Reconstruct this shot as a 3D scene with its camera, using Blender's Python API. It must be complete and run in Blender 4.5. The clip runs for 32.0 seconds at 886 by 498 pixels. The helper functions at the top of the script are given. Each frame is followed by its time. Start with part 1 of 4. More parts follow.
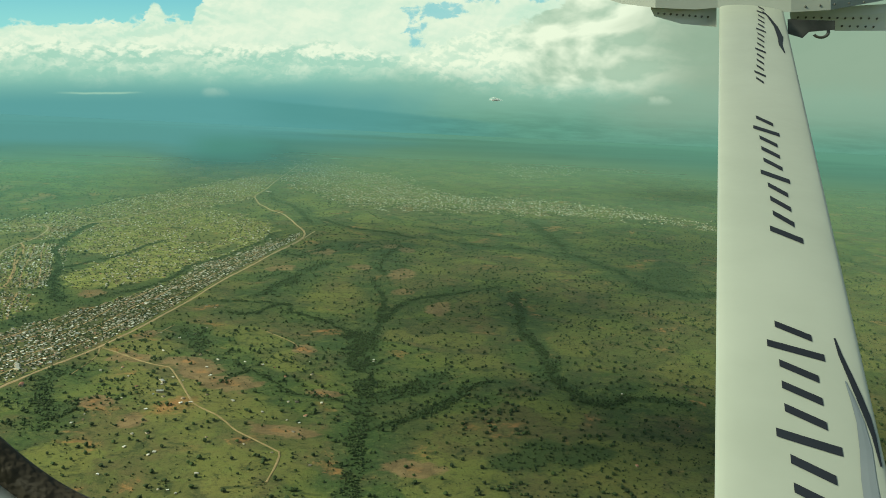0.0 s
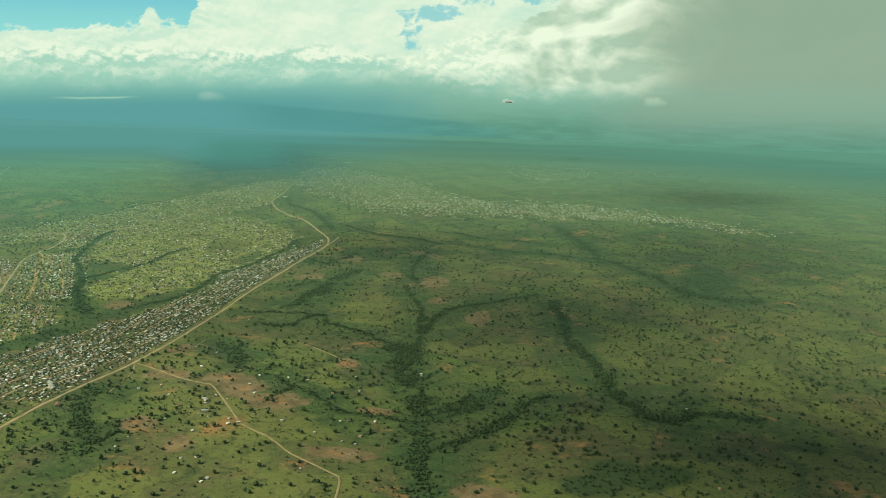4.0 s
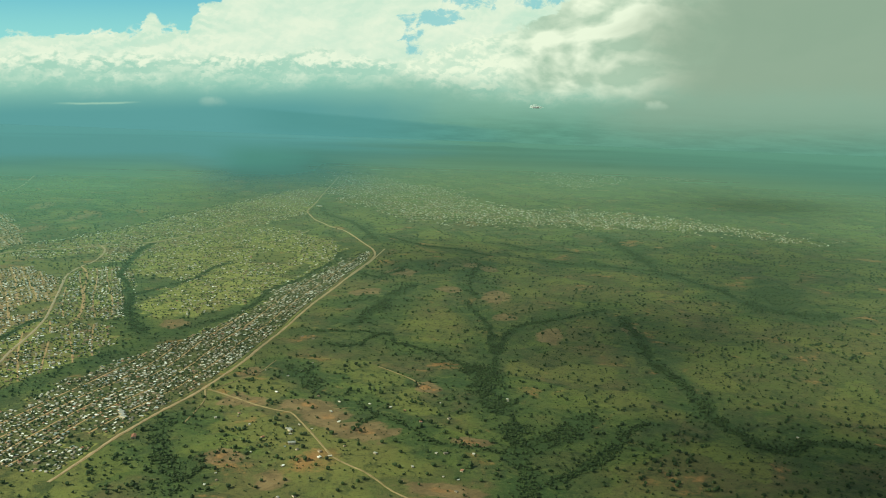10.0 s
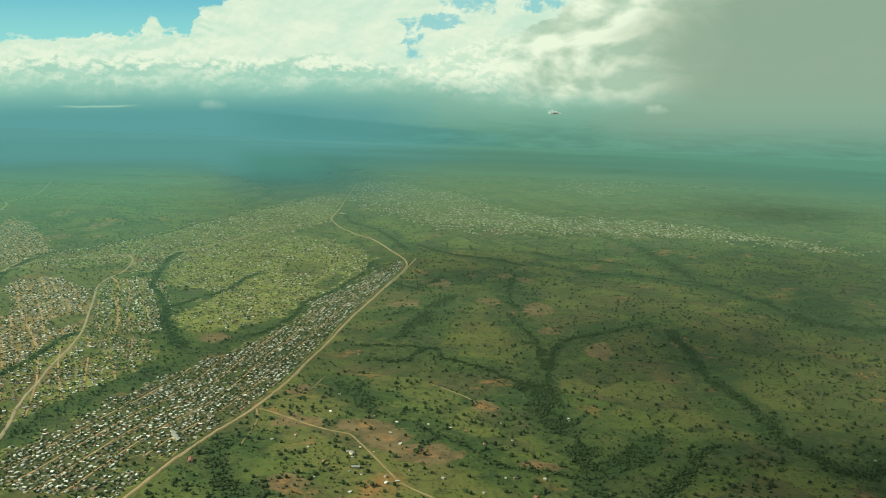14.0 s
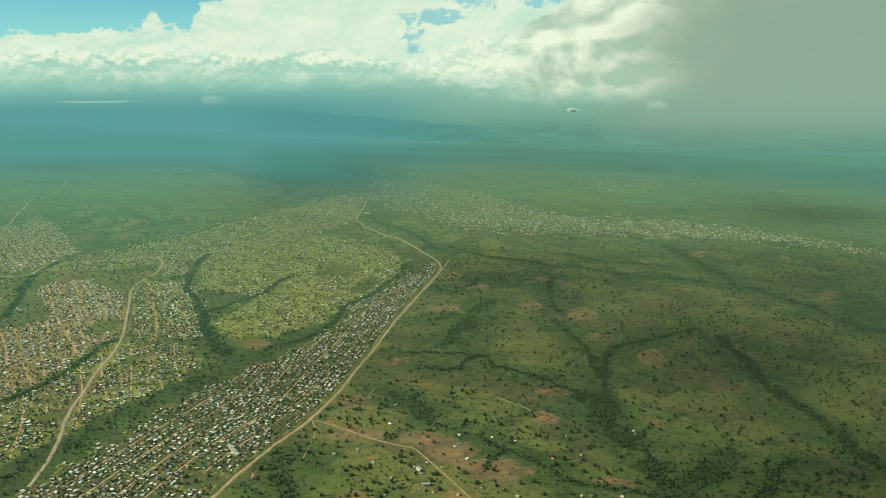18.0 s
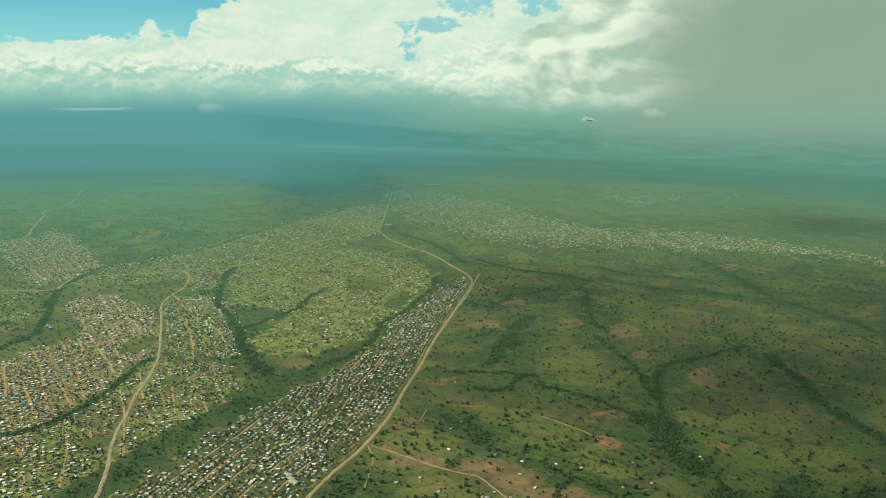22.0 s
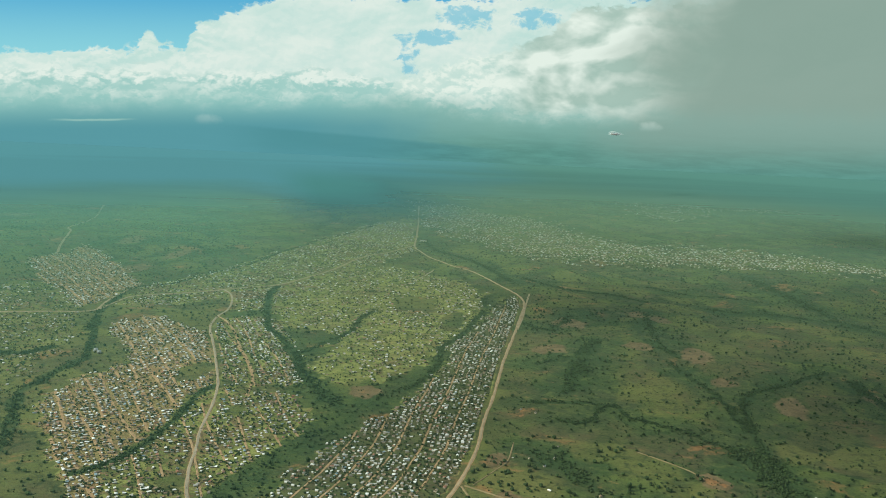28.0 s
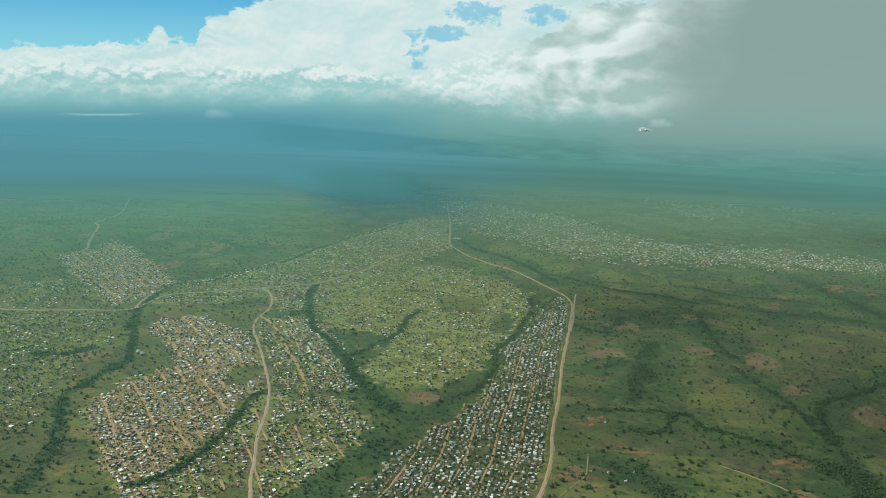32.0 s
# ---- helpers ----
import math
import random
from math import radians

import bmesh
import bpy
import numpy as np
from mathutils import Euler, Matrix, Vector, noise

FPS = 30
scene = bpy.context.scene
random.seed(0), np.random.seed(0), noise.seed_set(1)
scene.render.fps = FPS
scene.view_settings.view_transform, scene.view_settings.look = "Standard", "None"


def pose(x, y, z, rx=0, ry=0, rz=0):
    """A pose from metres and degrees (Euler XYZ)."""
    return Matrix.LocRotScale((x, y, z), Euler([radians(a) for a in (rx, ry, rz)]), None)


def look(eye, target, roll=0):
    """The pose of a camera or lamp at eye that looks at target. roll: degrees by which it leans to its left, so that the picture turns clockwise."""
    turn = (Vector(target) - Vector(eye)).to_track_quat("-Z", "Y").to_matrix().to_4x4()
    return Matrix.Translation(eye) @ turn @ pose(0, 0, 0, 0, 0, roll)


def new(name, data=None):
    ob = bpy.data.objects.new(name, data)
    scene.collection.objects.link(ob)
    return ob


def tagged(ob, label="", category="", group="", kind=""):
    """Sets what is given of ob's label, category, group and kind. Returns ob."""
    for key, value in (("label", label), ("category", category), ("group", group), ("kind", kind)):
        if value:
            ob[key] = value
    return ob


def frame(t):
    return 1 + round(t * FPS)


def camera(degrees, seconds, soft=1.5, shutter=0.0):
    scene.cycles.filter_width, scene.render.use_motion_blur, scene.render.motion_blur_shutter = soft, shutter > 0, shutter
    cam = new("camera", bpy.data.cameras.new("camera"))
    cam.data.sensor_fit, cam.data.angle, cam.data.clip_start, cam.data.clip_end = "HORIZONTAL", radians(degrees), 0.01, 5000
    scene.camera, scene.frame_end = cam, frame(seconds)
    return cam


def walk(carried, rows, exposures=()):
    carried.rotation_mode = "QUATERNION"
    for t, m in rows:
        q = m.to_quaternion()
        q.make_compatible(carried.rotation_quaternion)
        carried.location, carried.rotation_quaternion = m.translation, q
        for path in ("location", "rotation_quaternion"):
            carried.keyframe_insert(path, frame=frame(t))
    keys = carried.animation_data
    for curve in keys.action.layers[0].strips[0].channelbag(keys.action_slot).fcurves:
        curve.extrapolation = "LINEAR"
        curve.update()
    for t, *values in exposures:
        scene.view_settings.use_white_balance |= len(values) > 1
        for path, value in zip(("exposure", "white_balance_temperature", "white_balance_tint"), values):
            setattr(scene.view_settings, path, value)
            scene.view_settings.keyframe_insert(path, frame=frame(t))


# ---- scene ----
cam = camera(51.75, 32.0, soft=0.9)

# seconds, eye in metres, then yaw to the left, pitch and lean in degrees
ROWS = [
    (0.0, 0.00, 0.00, 400.00, 7.333, -11.432, 2.691),
    (0.5, -9.59, 6.38, 398.93, 7.262, -11.488, 2.683),
    (1.0, -19.16, 12.57, 397.97, 7.294, -11.564, 2.600),
    (1.5, -28.73, 18.57, 397.10, 7.383, -11.599, 2.547),
    (2.0, -38.28, 24.39, 396.33, 7.452, -11.439, 2.558),
    (2.5, -47.82, 30.04, 395.65, 7.352, -11.250, 2.456),
    (3.0, -57.36, 35.53, 395.05, 7.223, -11.224, 2.422),
    (3.5, -66.88, 40.85, 394.55, 7.167, -11.281, 2.363),
    (5.5, -104.87, 60.66, 393.28, 7.123, -11.030, 2.179),
    (6.0, -114.35, 65.27, 393.14, 7.065, -10.844, 2.076),
    (6.5, -123.82, 69.76, 393.07, 7.037, -10.791, 2.099),
    (7.0, -133.28, 74.14, 393.05, 7.068, -10.657, 2.090),
    (7.5, -142.74, 78.41, 393.09, 7.159, -10.705, 2.125),
    (8.0, -152.19, 82.57, 393.18, 7.229, -10.696, 2.160),
    (8.5, -161.63, 86.64, 393.32, 7.294, -10.803, 2.177),
    (9.0, -171.07, 90.61, 393.51, 7.372, -10.880, 2.141),
    (9.5, -180.50, 94.50, 393.73, 7.274, -10.924, 2.149),
    (10.0, -189.92, 98.32, 394.00, 7.266, -11.016, 2.132),
    (10.5, -199.35, 102.06, 394.30, 7.257, -11.084, 2.113),
    (11.0, -208.76, 105.73, 394.63, 7.261, -11.101, 2.100),
    (11.5, -218.17, 109.35, 395.00, 7.265, -11.060, 2.129),
    (12.0, -227.58, 112.92, 395.38, 7.205, -11.069, 2.105),
    (12.5, -236.99, 116.44, 395.79, 7.169, -11.105, 2.078),
    (13.0, -246.39, 119.92, 396.21, 7.202, -11.047, 2.086),
    (13.5, -255.79, 123.36, 396.65, 7.206, -10.959, 2.177),
    (14.0, -265.19, 126.78, 397.10, 7.279, -10.787, 2.211),
    (14.5, -274.58, 130.18, 397.55, 7.350, -10.558, 2.240),
    (16.5, -312.16, 143.70, 399.37, 7.411, -10.792, 2.317),
    (17.0, -321.55, 147.09, 399.80, 7.351, -10.886, 2.272),
    (17.5, -330.94, 150.50, 400.23, 7.328, -11.021, 2.206),
    (18.0, -340.33, 153.93, 400.63, 7.302, -11.070, 2.216),
    (18.5, -349.73, 157.40, 401.01, 7.267, -11.068, 2.203),
    (19.0, -359.12, 160.90, 401.37, 7.235, -10.910, 2.199),
    (19.5, -368.52, 164.44, 401.70, 7.251, -10.926, 2.219),
    (20.0, -377.92, 168.03, 402.00, 7.225, -10.752, 2.232),
    (20.5, -387.33, 171.68, 402.26, 7.225, -10.642, 2.290),
    (21.0, -396.73, 175.39, 402.48, 7.160, -10.438, 2.328),
    (21.5, -406.14, 179.17, 402.66, 7.123, -10.495, 2.326),
    (22.0, -415.55, 183.02, 402.80, 7.113, -10.584, 2.328),
    (22.5, -424.97, 186.96, 402.88, 7.105, -10.701, 2.335),
    (23.0, -434.39, 190.98, 402.92, 7.044, -10.784, 2.330),
    (23.5, -443.82, 195.10, 402.89, 7.062, -10.815, 2.316),
    (24.0, -453.25, 199.31, 402.81, 7.033, -10.819, 2.327),
    (24.5, -462.68, 203.64, 402.66, 7.003, -10.805, 2.374),
    (26.5, -500.49, 222.12, 401.36, 6.896, -10.476, 2.337),
    (27.0, -509.96, 227.08, 400.84, 6.924, -10.235, 2.362),
    (27.5, -519.44, 232.17, 400.24, 6.978, -10.005, 2.439),
    (28.0, -528.93, 237.42, 399.55, 6.974, -9.819, 2.579),
    (28.5, -538.42, 242.83, 398.76, 7.046, -9.822, 2.546),
    (29.0, -547.93, 248.40, 397.89, 7.040, -9.690, 2.577),
    (29.5, -557.44, 254.14, 396.91, 7.066, -9.818, 2.628),
    (30.0, -566.96, 260.05, 395.83, 7.193, -9.999, 2.724),
    (30.5, -576.49, 266.15, 394.64, 7.400, -10.065, 2.787),
    (31.0, -586.04, 272.44, 393.35, 7.481, -10.090, 2.805),
    (31.5, -595.59, 278.93, 391.94, 7.540, -10.099, 2.760),
    (32.0, -605.16, 285.61, 390.42, 7.488, -10.084, 2.807),
]


def heading(x, y, z, yaw, pitch, lean):
    ya, pi = radians(yaw), radians(pitch)
    way = Vector((-math.sin(ya) * math.cos(pi), math.cos(ya) * math.cos(pi), math.sin(pi)))
    eye = Vector((x, y, z))
    return look(eye, eye + way, lean)


EXPOSURES = [(0.0, 0.38, 6950, -14), (12.0, 0.35, 6950, -13), (24.0, 0.30, 6600, -8), (32.0, 0.24, 5830, 1)]
walk(cam, [(t, heading(*rest)) for t, *rest in ROWS], EXPOSURES)

# metres in one unit of the plan below
PLAN = 1.6

# ---- world and sun ----
SUN_WAY = Vector((-0.78, -0.30, 0.62)).normalized()
sun = new("sun", bpy.data.lights.new("sun", "SUN"))
sun.data.energy, sun.data.angle, sun.data.color = 5.2, radians(9.0), (1.0, 0.935, 0.80)
sun.matrix_world = look(SUN_WAY * 900, (0, 0, 0))


class Nodes:
    """Short ways to add nodes to one tree."""

    def __init__(self, tree):
        self.tree = tree
        tree.nodes.clear()

    def add(self, kind, settings=None, **links):
        n = self.tree.nodes.new(kind)
        for key, value in (settings or {}).items():
            setattr(n, key, value)
        for key, value in links.items():
            name = key.replace("_", " ")
            slot = n.inputs[int(name[1:])] if name[0] == "i" and name[1:].isdigit() else n.inputs[name]
            self.put(slot, value)
        return n

    def put(self, slot, value):
        if isinstance(value, bpy.types.NodeSocket):
            self.tree.links.new(value, slot)
        else:
            slot.default_value = value

    def math(self, op, a, b=0.0, c=0.0, clamp=False):
        n = self.add("ShaderNodeMath", {"operation": op, "use_clamp": clamp})
        for slot, value in zip(n.inputs, (a, b, c)):
            self.put(slot, value)
        return n.outputs[0]

    def step(self, x, lo, hi, a=0.0, b=1.0):
        n = self.add("ShaderNodeMapRange", {"interpolation_type": "SMOOTHSTEP"}, i0=x, i1=lo, i2=hi, i3=a, i4=b)
        return n.outputs[0]

    def mix(self, f, a, b, blend="MIX"):
        n = self.add("ShaderNodeMix", {"data_type": "RGBA", "blend_type": blend})
        self.put(n.inputs[0], f)
        self.put(n.inputs[6], a if isinstance(a, bpy.types.NodeSocket) else (*a, 1))
        self.put(n.inputs[7], b if isinstance(b, bpy.types.NodeSocket) else (*b, 1))
        return n.outputs[2]

    def noise(self, vec, scale, detail=4.0, rough=0.55, dist=0.0):
        n = self.add("ShaderNodeTexNoise", Vector=vec, Scale=scale, Detail=detail, Roughness=rough, Distortion=dist)
        return n.outputs[0]

    def place(self):
        """The shaded place, in units of the plan."""
        where = self.add("ShaderNodeNewGeometry").outputs["Position"]
        return self.add("ShaderNodeVectorMath", {"operation": "SCALE"}, i0=where, Scale=1 / PLAN).outputs[0]

    def xyz(self, x, y, z=0.0):
        return self.add("ShaderNodeCombineXYZ", X=x, Y=y, Z=z).outputs[0]

    def ramp(self, x, stops):
        n = self.add("ShaderNodeValToRGB", Fac=x)
        els = n.color_ramp.elements
        while len(els) < len(stops):
            els.new(0.5)
        for e, (p, v) in zip(els, stops):
            e.position = p
            e.color = (v, v, v, 1) if isinstance(v, float) else (*v, 1)
        return n.outputs[0]


HAZE_WEST, HAZE_EAST = (0.112, 0.290, 0.330), (0.118, 0.262, 0.225)


def sky_world():
    world = bpy.data.worlds.new("sky")
    world.use_nodes = True
    scene.world = world
    k = Nodes(world.node_tree)
    way = k.add("ShaderNodeTexCoord").outputs["Generated"]
    sep = k.add("ShaderNodeSeparateXYZ", Vector=way)
    x, y, z = sep.outputs
    az = k.math("ARCTAN2", x, y)
    el = k.math("ARCSINE", z)
    # chart of the cloud bank: u to the right, v downwards, a unit is 3.35 degrees
    u = k.math("MULTIPLY_ADD", az, 17.1, 10.1)
    v = k.math("SUBTRACT", k.math("MULTIPLY_ADD", az, 0.66, 1.42), k.math("MULTIPLY", el, 17.21))
    un = k.math("DIVIDE", u, 16.0, clamp=True)
    p = k.xyz(u, k.math("MULTIPLY", v, 1.35))
    n1 = k.noise(p, 1.5, 9.0, 0.60, 0.2)
    wob = k.math("MULTIPLY", k.math("SUBTRACT", n1, 0.5), 1.5)
    small = k.noise(p, 4.2, 6.0, 0.6, 0.3)

    def heaps(du, dv):
        """Height of the billows at a place shifted by du, dv."""
        q = k.xyz(k.math("ADD", u, du), k.math("MULTIPLY_ADD", v, 1.5, 1.5 * dv))
        turb = k.add("ShaderNodeTexNoise", Vector=q, Scale=2.6, Detail=5.0, Roughness=0.6)
        bent = k.add("ShaderNodeVectorMath", {"operation": "MULTIPLY_ADD"}, i0=turb.outputs["Color"], i1=(0.42, 0.42, 0.0), i2=q).outputs[0]
        total = k.math("MULTIPLY", turb.outputs[0], 0.45)
        for scale, much in ((2.6, 0.50), (6.0, 0.34), (13.0, 0.20)):
            cells = k.add("ShaderNodeTexVoronoi", {"feature": "SMOOTH_F1"}, Vector=bent, Scale=scale, Smoothness=0.35).outputs[0]
            total = k.math("MULTIPLY_ADD", cells, -much, total)
        return total

    def broad(du, dv):
        return k.noise(k.xyz(k.math("MULTIPLY_ADD", u, 0.55, 0.55 * du), k.math("ADD", v, dv)), 1.1, 4.0, 0.5, 0.4)

    heap = heaps(0.0, 0.0)
    crisp = k.math("SUBTRACT", heap, heaps(-0.035, -0.075))
    n0 = broad(0.0, 0.0)
    swell = k.math("SUBTRACT", n0, broad(-0.22, -0.20))
    rough = k.math("MULTIPLY_ADD", heap, -0.42, k.math("MULTIPLY_ADD", wob, 0.14, -0.17))
    white, grey = (0.76, 0.775, 0.715), (0.37, 0.555, 0.515)

    def below(stops):
        """How far a place lies under a cloud's ragged top."""
        line = k.ramp(un, [(x / 16, (h + 0.4) / 2.5) for x, h in stops])
        return k.math("ADD", k.math("SUBTRACT", v, k.math("MULTIPLY_ADD", line, 2.5, -0.4)), rough)

    def tone(hard, soft, sink, base):
        """Light on a cloud from its fine and its broad relief, less by how deep it lies."""
        f = k.math("ADD", k.math("MULTIPLY", k.step(crisp, -0.17, 0.17, -1.0, 1.0), hard), k.math("MULTIPLY", k.step(swell, -0.14, 0.14, -1.0, 1.0), soft))
        return k.math("ADD", k.math("ADD", f, base), sink, clamp=True)

    # clear sky
    clear = k.mix(k.step(v, -1.0, 1.1), (0.050, 0.30, 0.58), (0.30, 0.61, 0.67))
    # high smooth bank with a tower at its western end
    d1 = below([(0.0, 0.72), (1.2, 0.64), (2.1, 0.58), (2.44, 0.60), (2.53, 0.38), (2.61, 0.25), (2.72, 0.30), (2.83, 0.54), (3.2, 0.56), (3.34, 0.34), (3.46, 0.14), (3.7, 0.04), (4.2, -0.16), (5.0, -0.4), (16.0, -0.4)])
    m1 = k.step(d1, -0.03, 0.07)
    c1 = k.mix(tone(k.step(u, 3.4, 4.2, 0.22, 0.09), 0.26, k.math("MULTIPLY", k.step(u, 7.6, 9.2), -0.12), 0.72), (0.47, 0.64, 0.60), (0.73, 0.755, 0.70))
    sky = k.mix(m1, clear, c1)
    # rents in the bank
    hole = 0.0
    for u0, v0, wide, tall in ((7.22, 0.72, 0.20, 0.26), (7.65, 0.36, 0.55, 0.12), (8.25, 0.02, 0.50, 0.18), (9.50, 0.02, 0.40, 0.16)):
        du, dv = k.math("DIVIDE", k.math("SUBTRACT", u, u0), wide), k.math("DIVIDE", k.math("SUBTRACT", v, v0), tall)
        r = k.math("ADD", k.math("MULTIPLY", du, du), k.math("MULTIPLY", dv, dv))
        r = k.math("ADD", k.math("MULTIPLY", wob, 3.4), k.math("MULTIPLY_ADD", k.math("SUBTRACT", small, 0.5), 7.0, r))
        hole = k.math("MAXIMUM", hole, k.step(r, 1.5, 0.2))
    sky = k.mix(k.math("MULTIPLY", hole, 0.72), sky, (0.18, 0.48, 0.62))
    # heaped rows lying before it, the farther first
    for stops, fade, thick in (
        ([(0.0, 1.02), (1.0, 0.94), (2.4, 0.92), (3.6, 0.98), (5.2, 0.90), (6.4, 0.96), (7.2, 1.1), (8.0, 1.4), (16.0, 1.7)], 0.40, 0.95),
        ([(0.0, 1.26), (0.7, 1.34), (1.6, 1.24), (2.6, 1.38), (3.6, 1.32), (4.6, 1.40), (5.6, 1.34), (6.8, 1.46), (7.6, 1.70), (16.0, 1.9)], 0.30, 0.80),
        ([(0.0, 1.56), (1.0, 1.62), (2.2, 1.58), (3.2, 1.64), (4.4, 1.62), (5.6, 1.58), (7.2, 1.66), (8.4, 1.9), (16.0, 2.1)], 0.18, 0.70),
    ):
        d2 = below(stops)
        patchy = k.step(k.math("ADD", k.noise(k.xyz(u, k.math("MULTIPLY", v, 0.6)), 1.3 + thick, 3.0), k.step(u, 3.0, 5.0, 0.0, thick * 0.10 - 0.10)), 0.40, 0.56, 0.15 + 0.6 * (thick > 0.9), 1.0)
        solid = k.math("MULTIPLY", k.math("MULTIPLY", k.step(d2, -0.02, 0.06), k.step(d2, fade * 2.4, fade * 0.8)), k.math("MULTIPLY", patchy, thick))
        sky = k.mix(solid, sky, k.mix(tone(0.30, 0.10, k.math("MULTIPLY", k.step(d2, 0.02, fade * 0.8), -0.85), 0.92), grey, white))
    # the heap to the east, then the grey veil
    d3 = below([(0.0, 2.0), (6.6, 1.9), (7.0, 1.16), (7.25, 0.98), (7.7, 0.86), (8.2, 0.72), (8.8, 0.62), (9.2, 0.50), (9.6, 0.30), (9.9, 0.10), (10.3, -0.2), (16.0, -0.4)])
    m3 = k.math("MULTIPLY", k.step(d3, -0.02, 0.08), k.step(k.math("MULTIPLY_ADD", wob, 0.5, k.math("SUBTRACT", v, k.step(u, 7.0, 10.5, 1.30, 1.75))), 0.22, -0.06))
    c3 = k.mix(tone(k.step(u, 9.6, 8.4, 0.06, 0.28), k.step(u, 8.2, 9.6, 0.20, 0.60), k.math("MULTIPLY", k.step(d3, 0.25, 0.9), k.step(u, 8.6, 10.0, -0.55, -0.15)), k.step(u, 8.6, 9.8, 0.86, 0.68)), k.mix(k.step(u, 8.4, 9.8), (0.44, 0.60, 0.555), (0.39, 0.49, 0.43)), (0.78, 0.79, 0.72))
    sky = k.mix(m3, sky, c3)
    veil = k.step(k.math("ADD", k.math("MULTIPLY_ADD", v, 0.35, u), k.math("MULTIPLY", k.math("SUBTRACT", n0, 0.5), 3.0)), 10.9, 13.2)
    sky = k.mix(k.math("MULTIPLY", veil, 0.94), sky, (0.290, 0.360, 0.300))
    # haze under the clouds
    west = k.mix(k.step(v, 1.40, 2.05), (0.275, 0.485, 0.455), HAZE_WEST)
    east = k.mix(k.step(v, 1.75, 2.55), (0.245, 0.41, 0.365), HAZE_EAST)
    haze = k.mix(k.step(k.math("MULTIPLY_ADD", k.math("SUBTRACT", n0, 0.5), 2.0, u), 5.2, 9.0), west, east)
    # a dark range of hills far off, and lit fields before it
    crest = k.math("MULTIPLY_ADD", wob, 0.05, k.math("MULTIPLY_ADD", k.math("SUBTRACT", u, 4.2), 0.09, 1.96))
    range_ = k.math("MULTIPLY", k.math("MULTIPLY", k.step(k.math("SUBTRACT", v, crest), -0.02, 0.06), k.step(k.math("SUBTRACT", v, crest), 0.75, 0.20)), k.math("MULTIPLY", k.step(u, 3.6, 5.2), k.step(u, 9.6, 7.6)))
    haze = k.mix(k.math("MULTIPLY", range_, 0.55), haze, (0.080, 0.235, 0.255))
    streak = k.noise(k.xyz(k.math("MULTIPLY", u, 1.3), k.math("MULTIPLY_ADD", u, -0.35, k.math("MULTIPLY", v, 9.0))), 1.0, 6.0, 0.65)
    swing = k.math("MULTIPLY", k.step(v, 2.0, 2.6, 0.02, 0.11), k.step(u, 6.0, 8.5, 0.15, 1.0))
    bright = k.math("MULTIPLY_ADD", k.step(streak, 0.3, 0.7, -1.0, 1.0), swing, 1.0)
    haze = k.mix(1.0, haze, k.xyz(bright, bright, bright), "MULTIPLY")
    wisp = k.math("MULTIPLY", k.step(k.math("ABSOLUTE", k.math("MULTIPLY_ADD", n1, 0.08, k.math("SUBTRACT", v, 1.90))), 0.030, 0.0), k.math("MULTIPLY", k.step(u, 0.9, 1.5), k.step(u, 2.5, 2.0)))
    haze = k.mix(k.math("MULTIPLY", wisp, 0.45), haze, (0.50, 0.66, 0.54))
    low = k.math("ADD", k.math("SUBTRACT", v, k.step(u, 6.5, 10.0, 0.0, 0.30)), k.math("MULTIPLY", k.math("SUBTRACT", n1, 0.5), 0.45))
    sky = k.mix(k.step(low, 1.14, 1.76), sky, haze)
    sky = k.mix(k.math("MULTIPLY", veil, k.step(v, 2.9, 2.0, 0.0, 0.70)), sky, (0.25, 0.33, 0.285))
    # small puffs low over the plain
    for u0, v0, wide, thick in ((11.7, 1.98, 0.22, 0.28), (3.65, 1.88, 0.24, 0.20), (8.75, 1.50, 0.10, 0.35)):
        du = k.math("DIVIDE", k.math("SUBTRACT", u, u0), wide)
        dv = k.math("DIVIDE", k.math("SUBTRACT", v, v0), 0.5 * wide)
        r = k.math("ADD", k.math("MULTIPLY", du, du), k.math("MULTIPLY", dv, dv))
        r = k.math("MULTIPLY_ADD", k.math("SUBTRACT", small, 0.5), 2.2, r)
        there = k.math("MULTIPLY", k.step(r, 1.3, -0.1), k.step(dv, 0.9, -0.1))
        sky = k.mix(k.math("MULTIPLY", there, thick), sky, k.mix(k.step(dv, -0.8, 0.5), (0.74, 0.78, 0.72), (0.48, 0.58, 0.54)))
    # far from the bank the sky is broken cloud
    nish = k.add("ShaderNodeTexSky", {"sky_type": "NISHITA", "sun_disc": False, "sun_elevation": math.asin(SUN_WAY.z), "sun_rotation": math.atan2(SUN_WAY.x, SUN_WAY.y)})
    deck = k.step(k.noise(way, 2.2, 5.0), 0.42, 0.60)
    other = k.mix(k.math("MULTIPLY", deck, 0.75), k.mix(1.0, nish.outputs[0], (0.1, 0.1, 0.1), "MULTIPLY"), (0.30, 0.34, 0.36))
    inside = k.math("MULTIPLY", k.step(k.math("ABSOLUTE", az), 1.5, 0.9), k.step(el, 0.32, 0.14))
    sky = k.mix(inside, other, sky)
    back = k.add("ShaderNodeBackground", Color=sky, Strength=0.9)
    k.add("ShaderNodeOutputWorld", Surface=back.outputs[0])


sky_world()


# ---- materials ----
def material(name):
    m = bpy.data.materials.new(name)
    m.use_nodes = True
    return m, Nodes(m.node_tree)


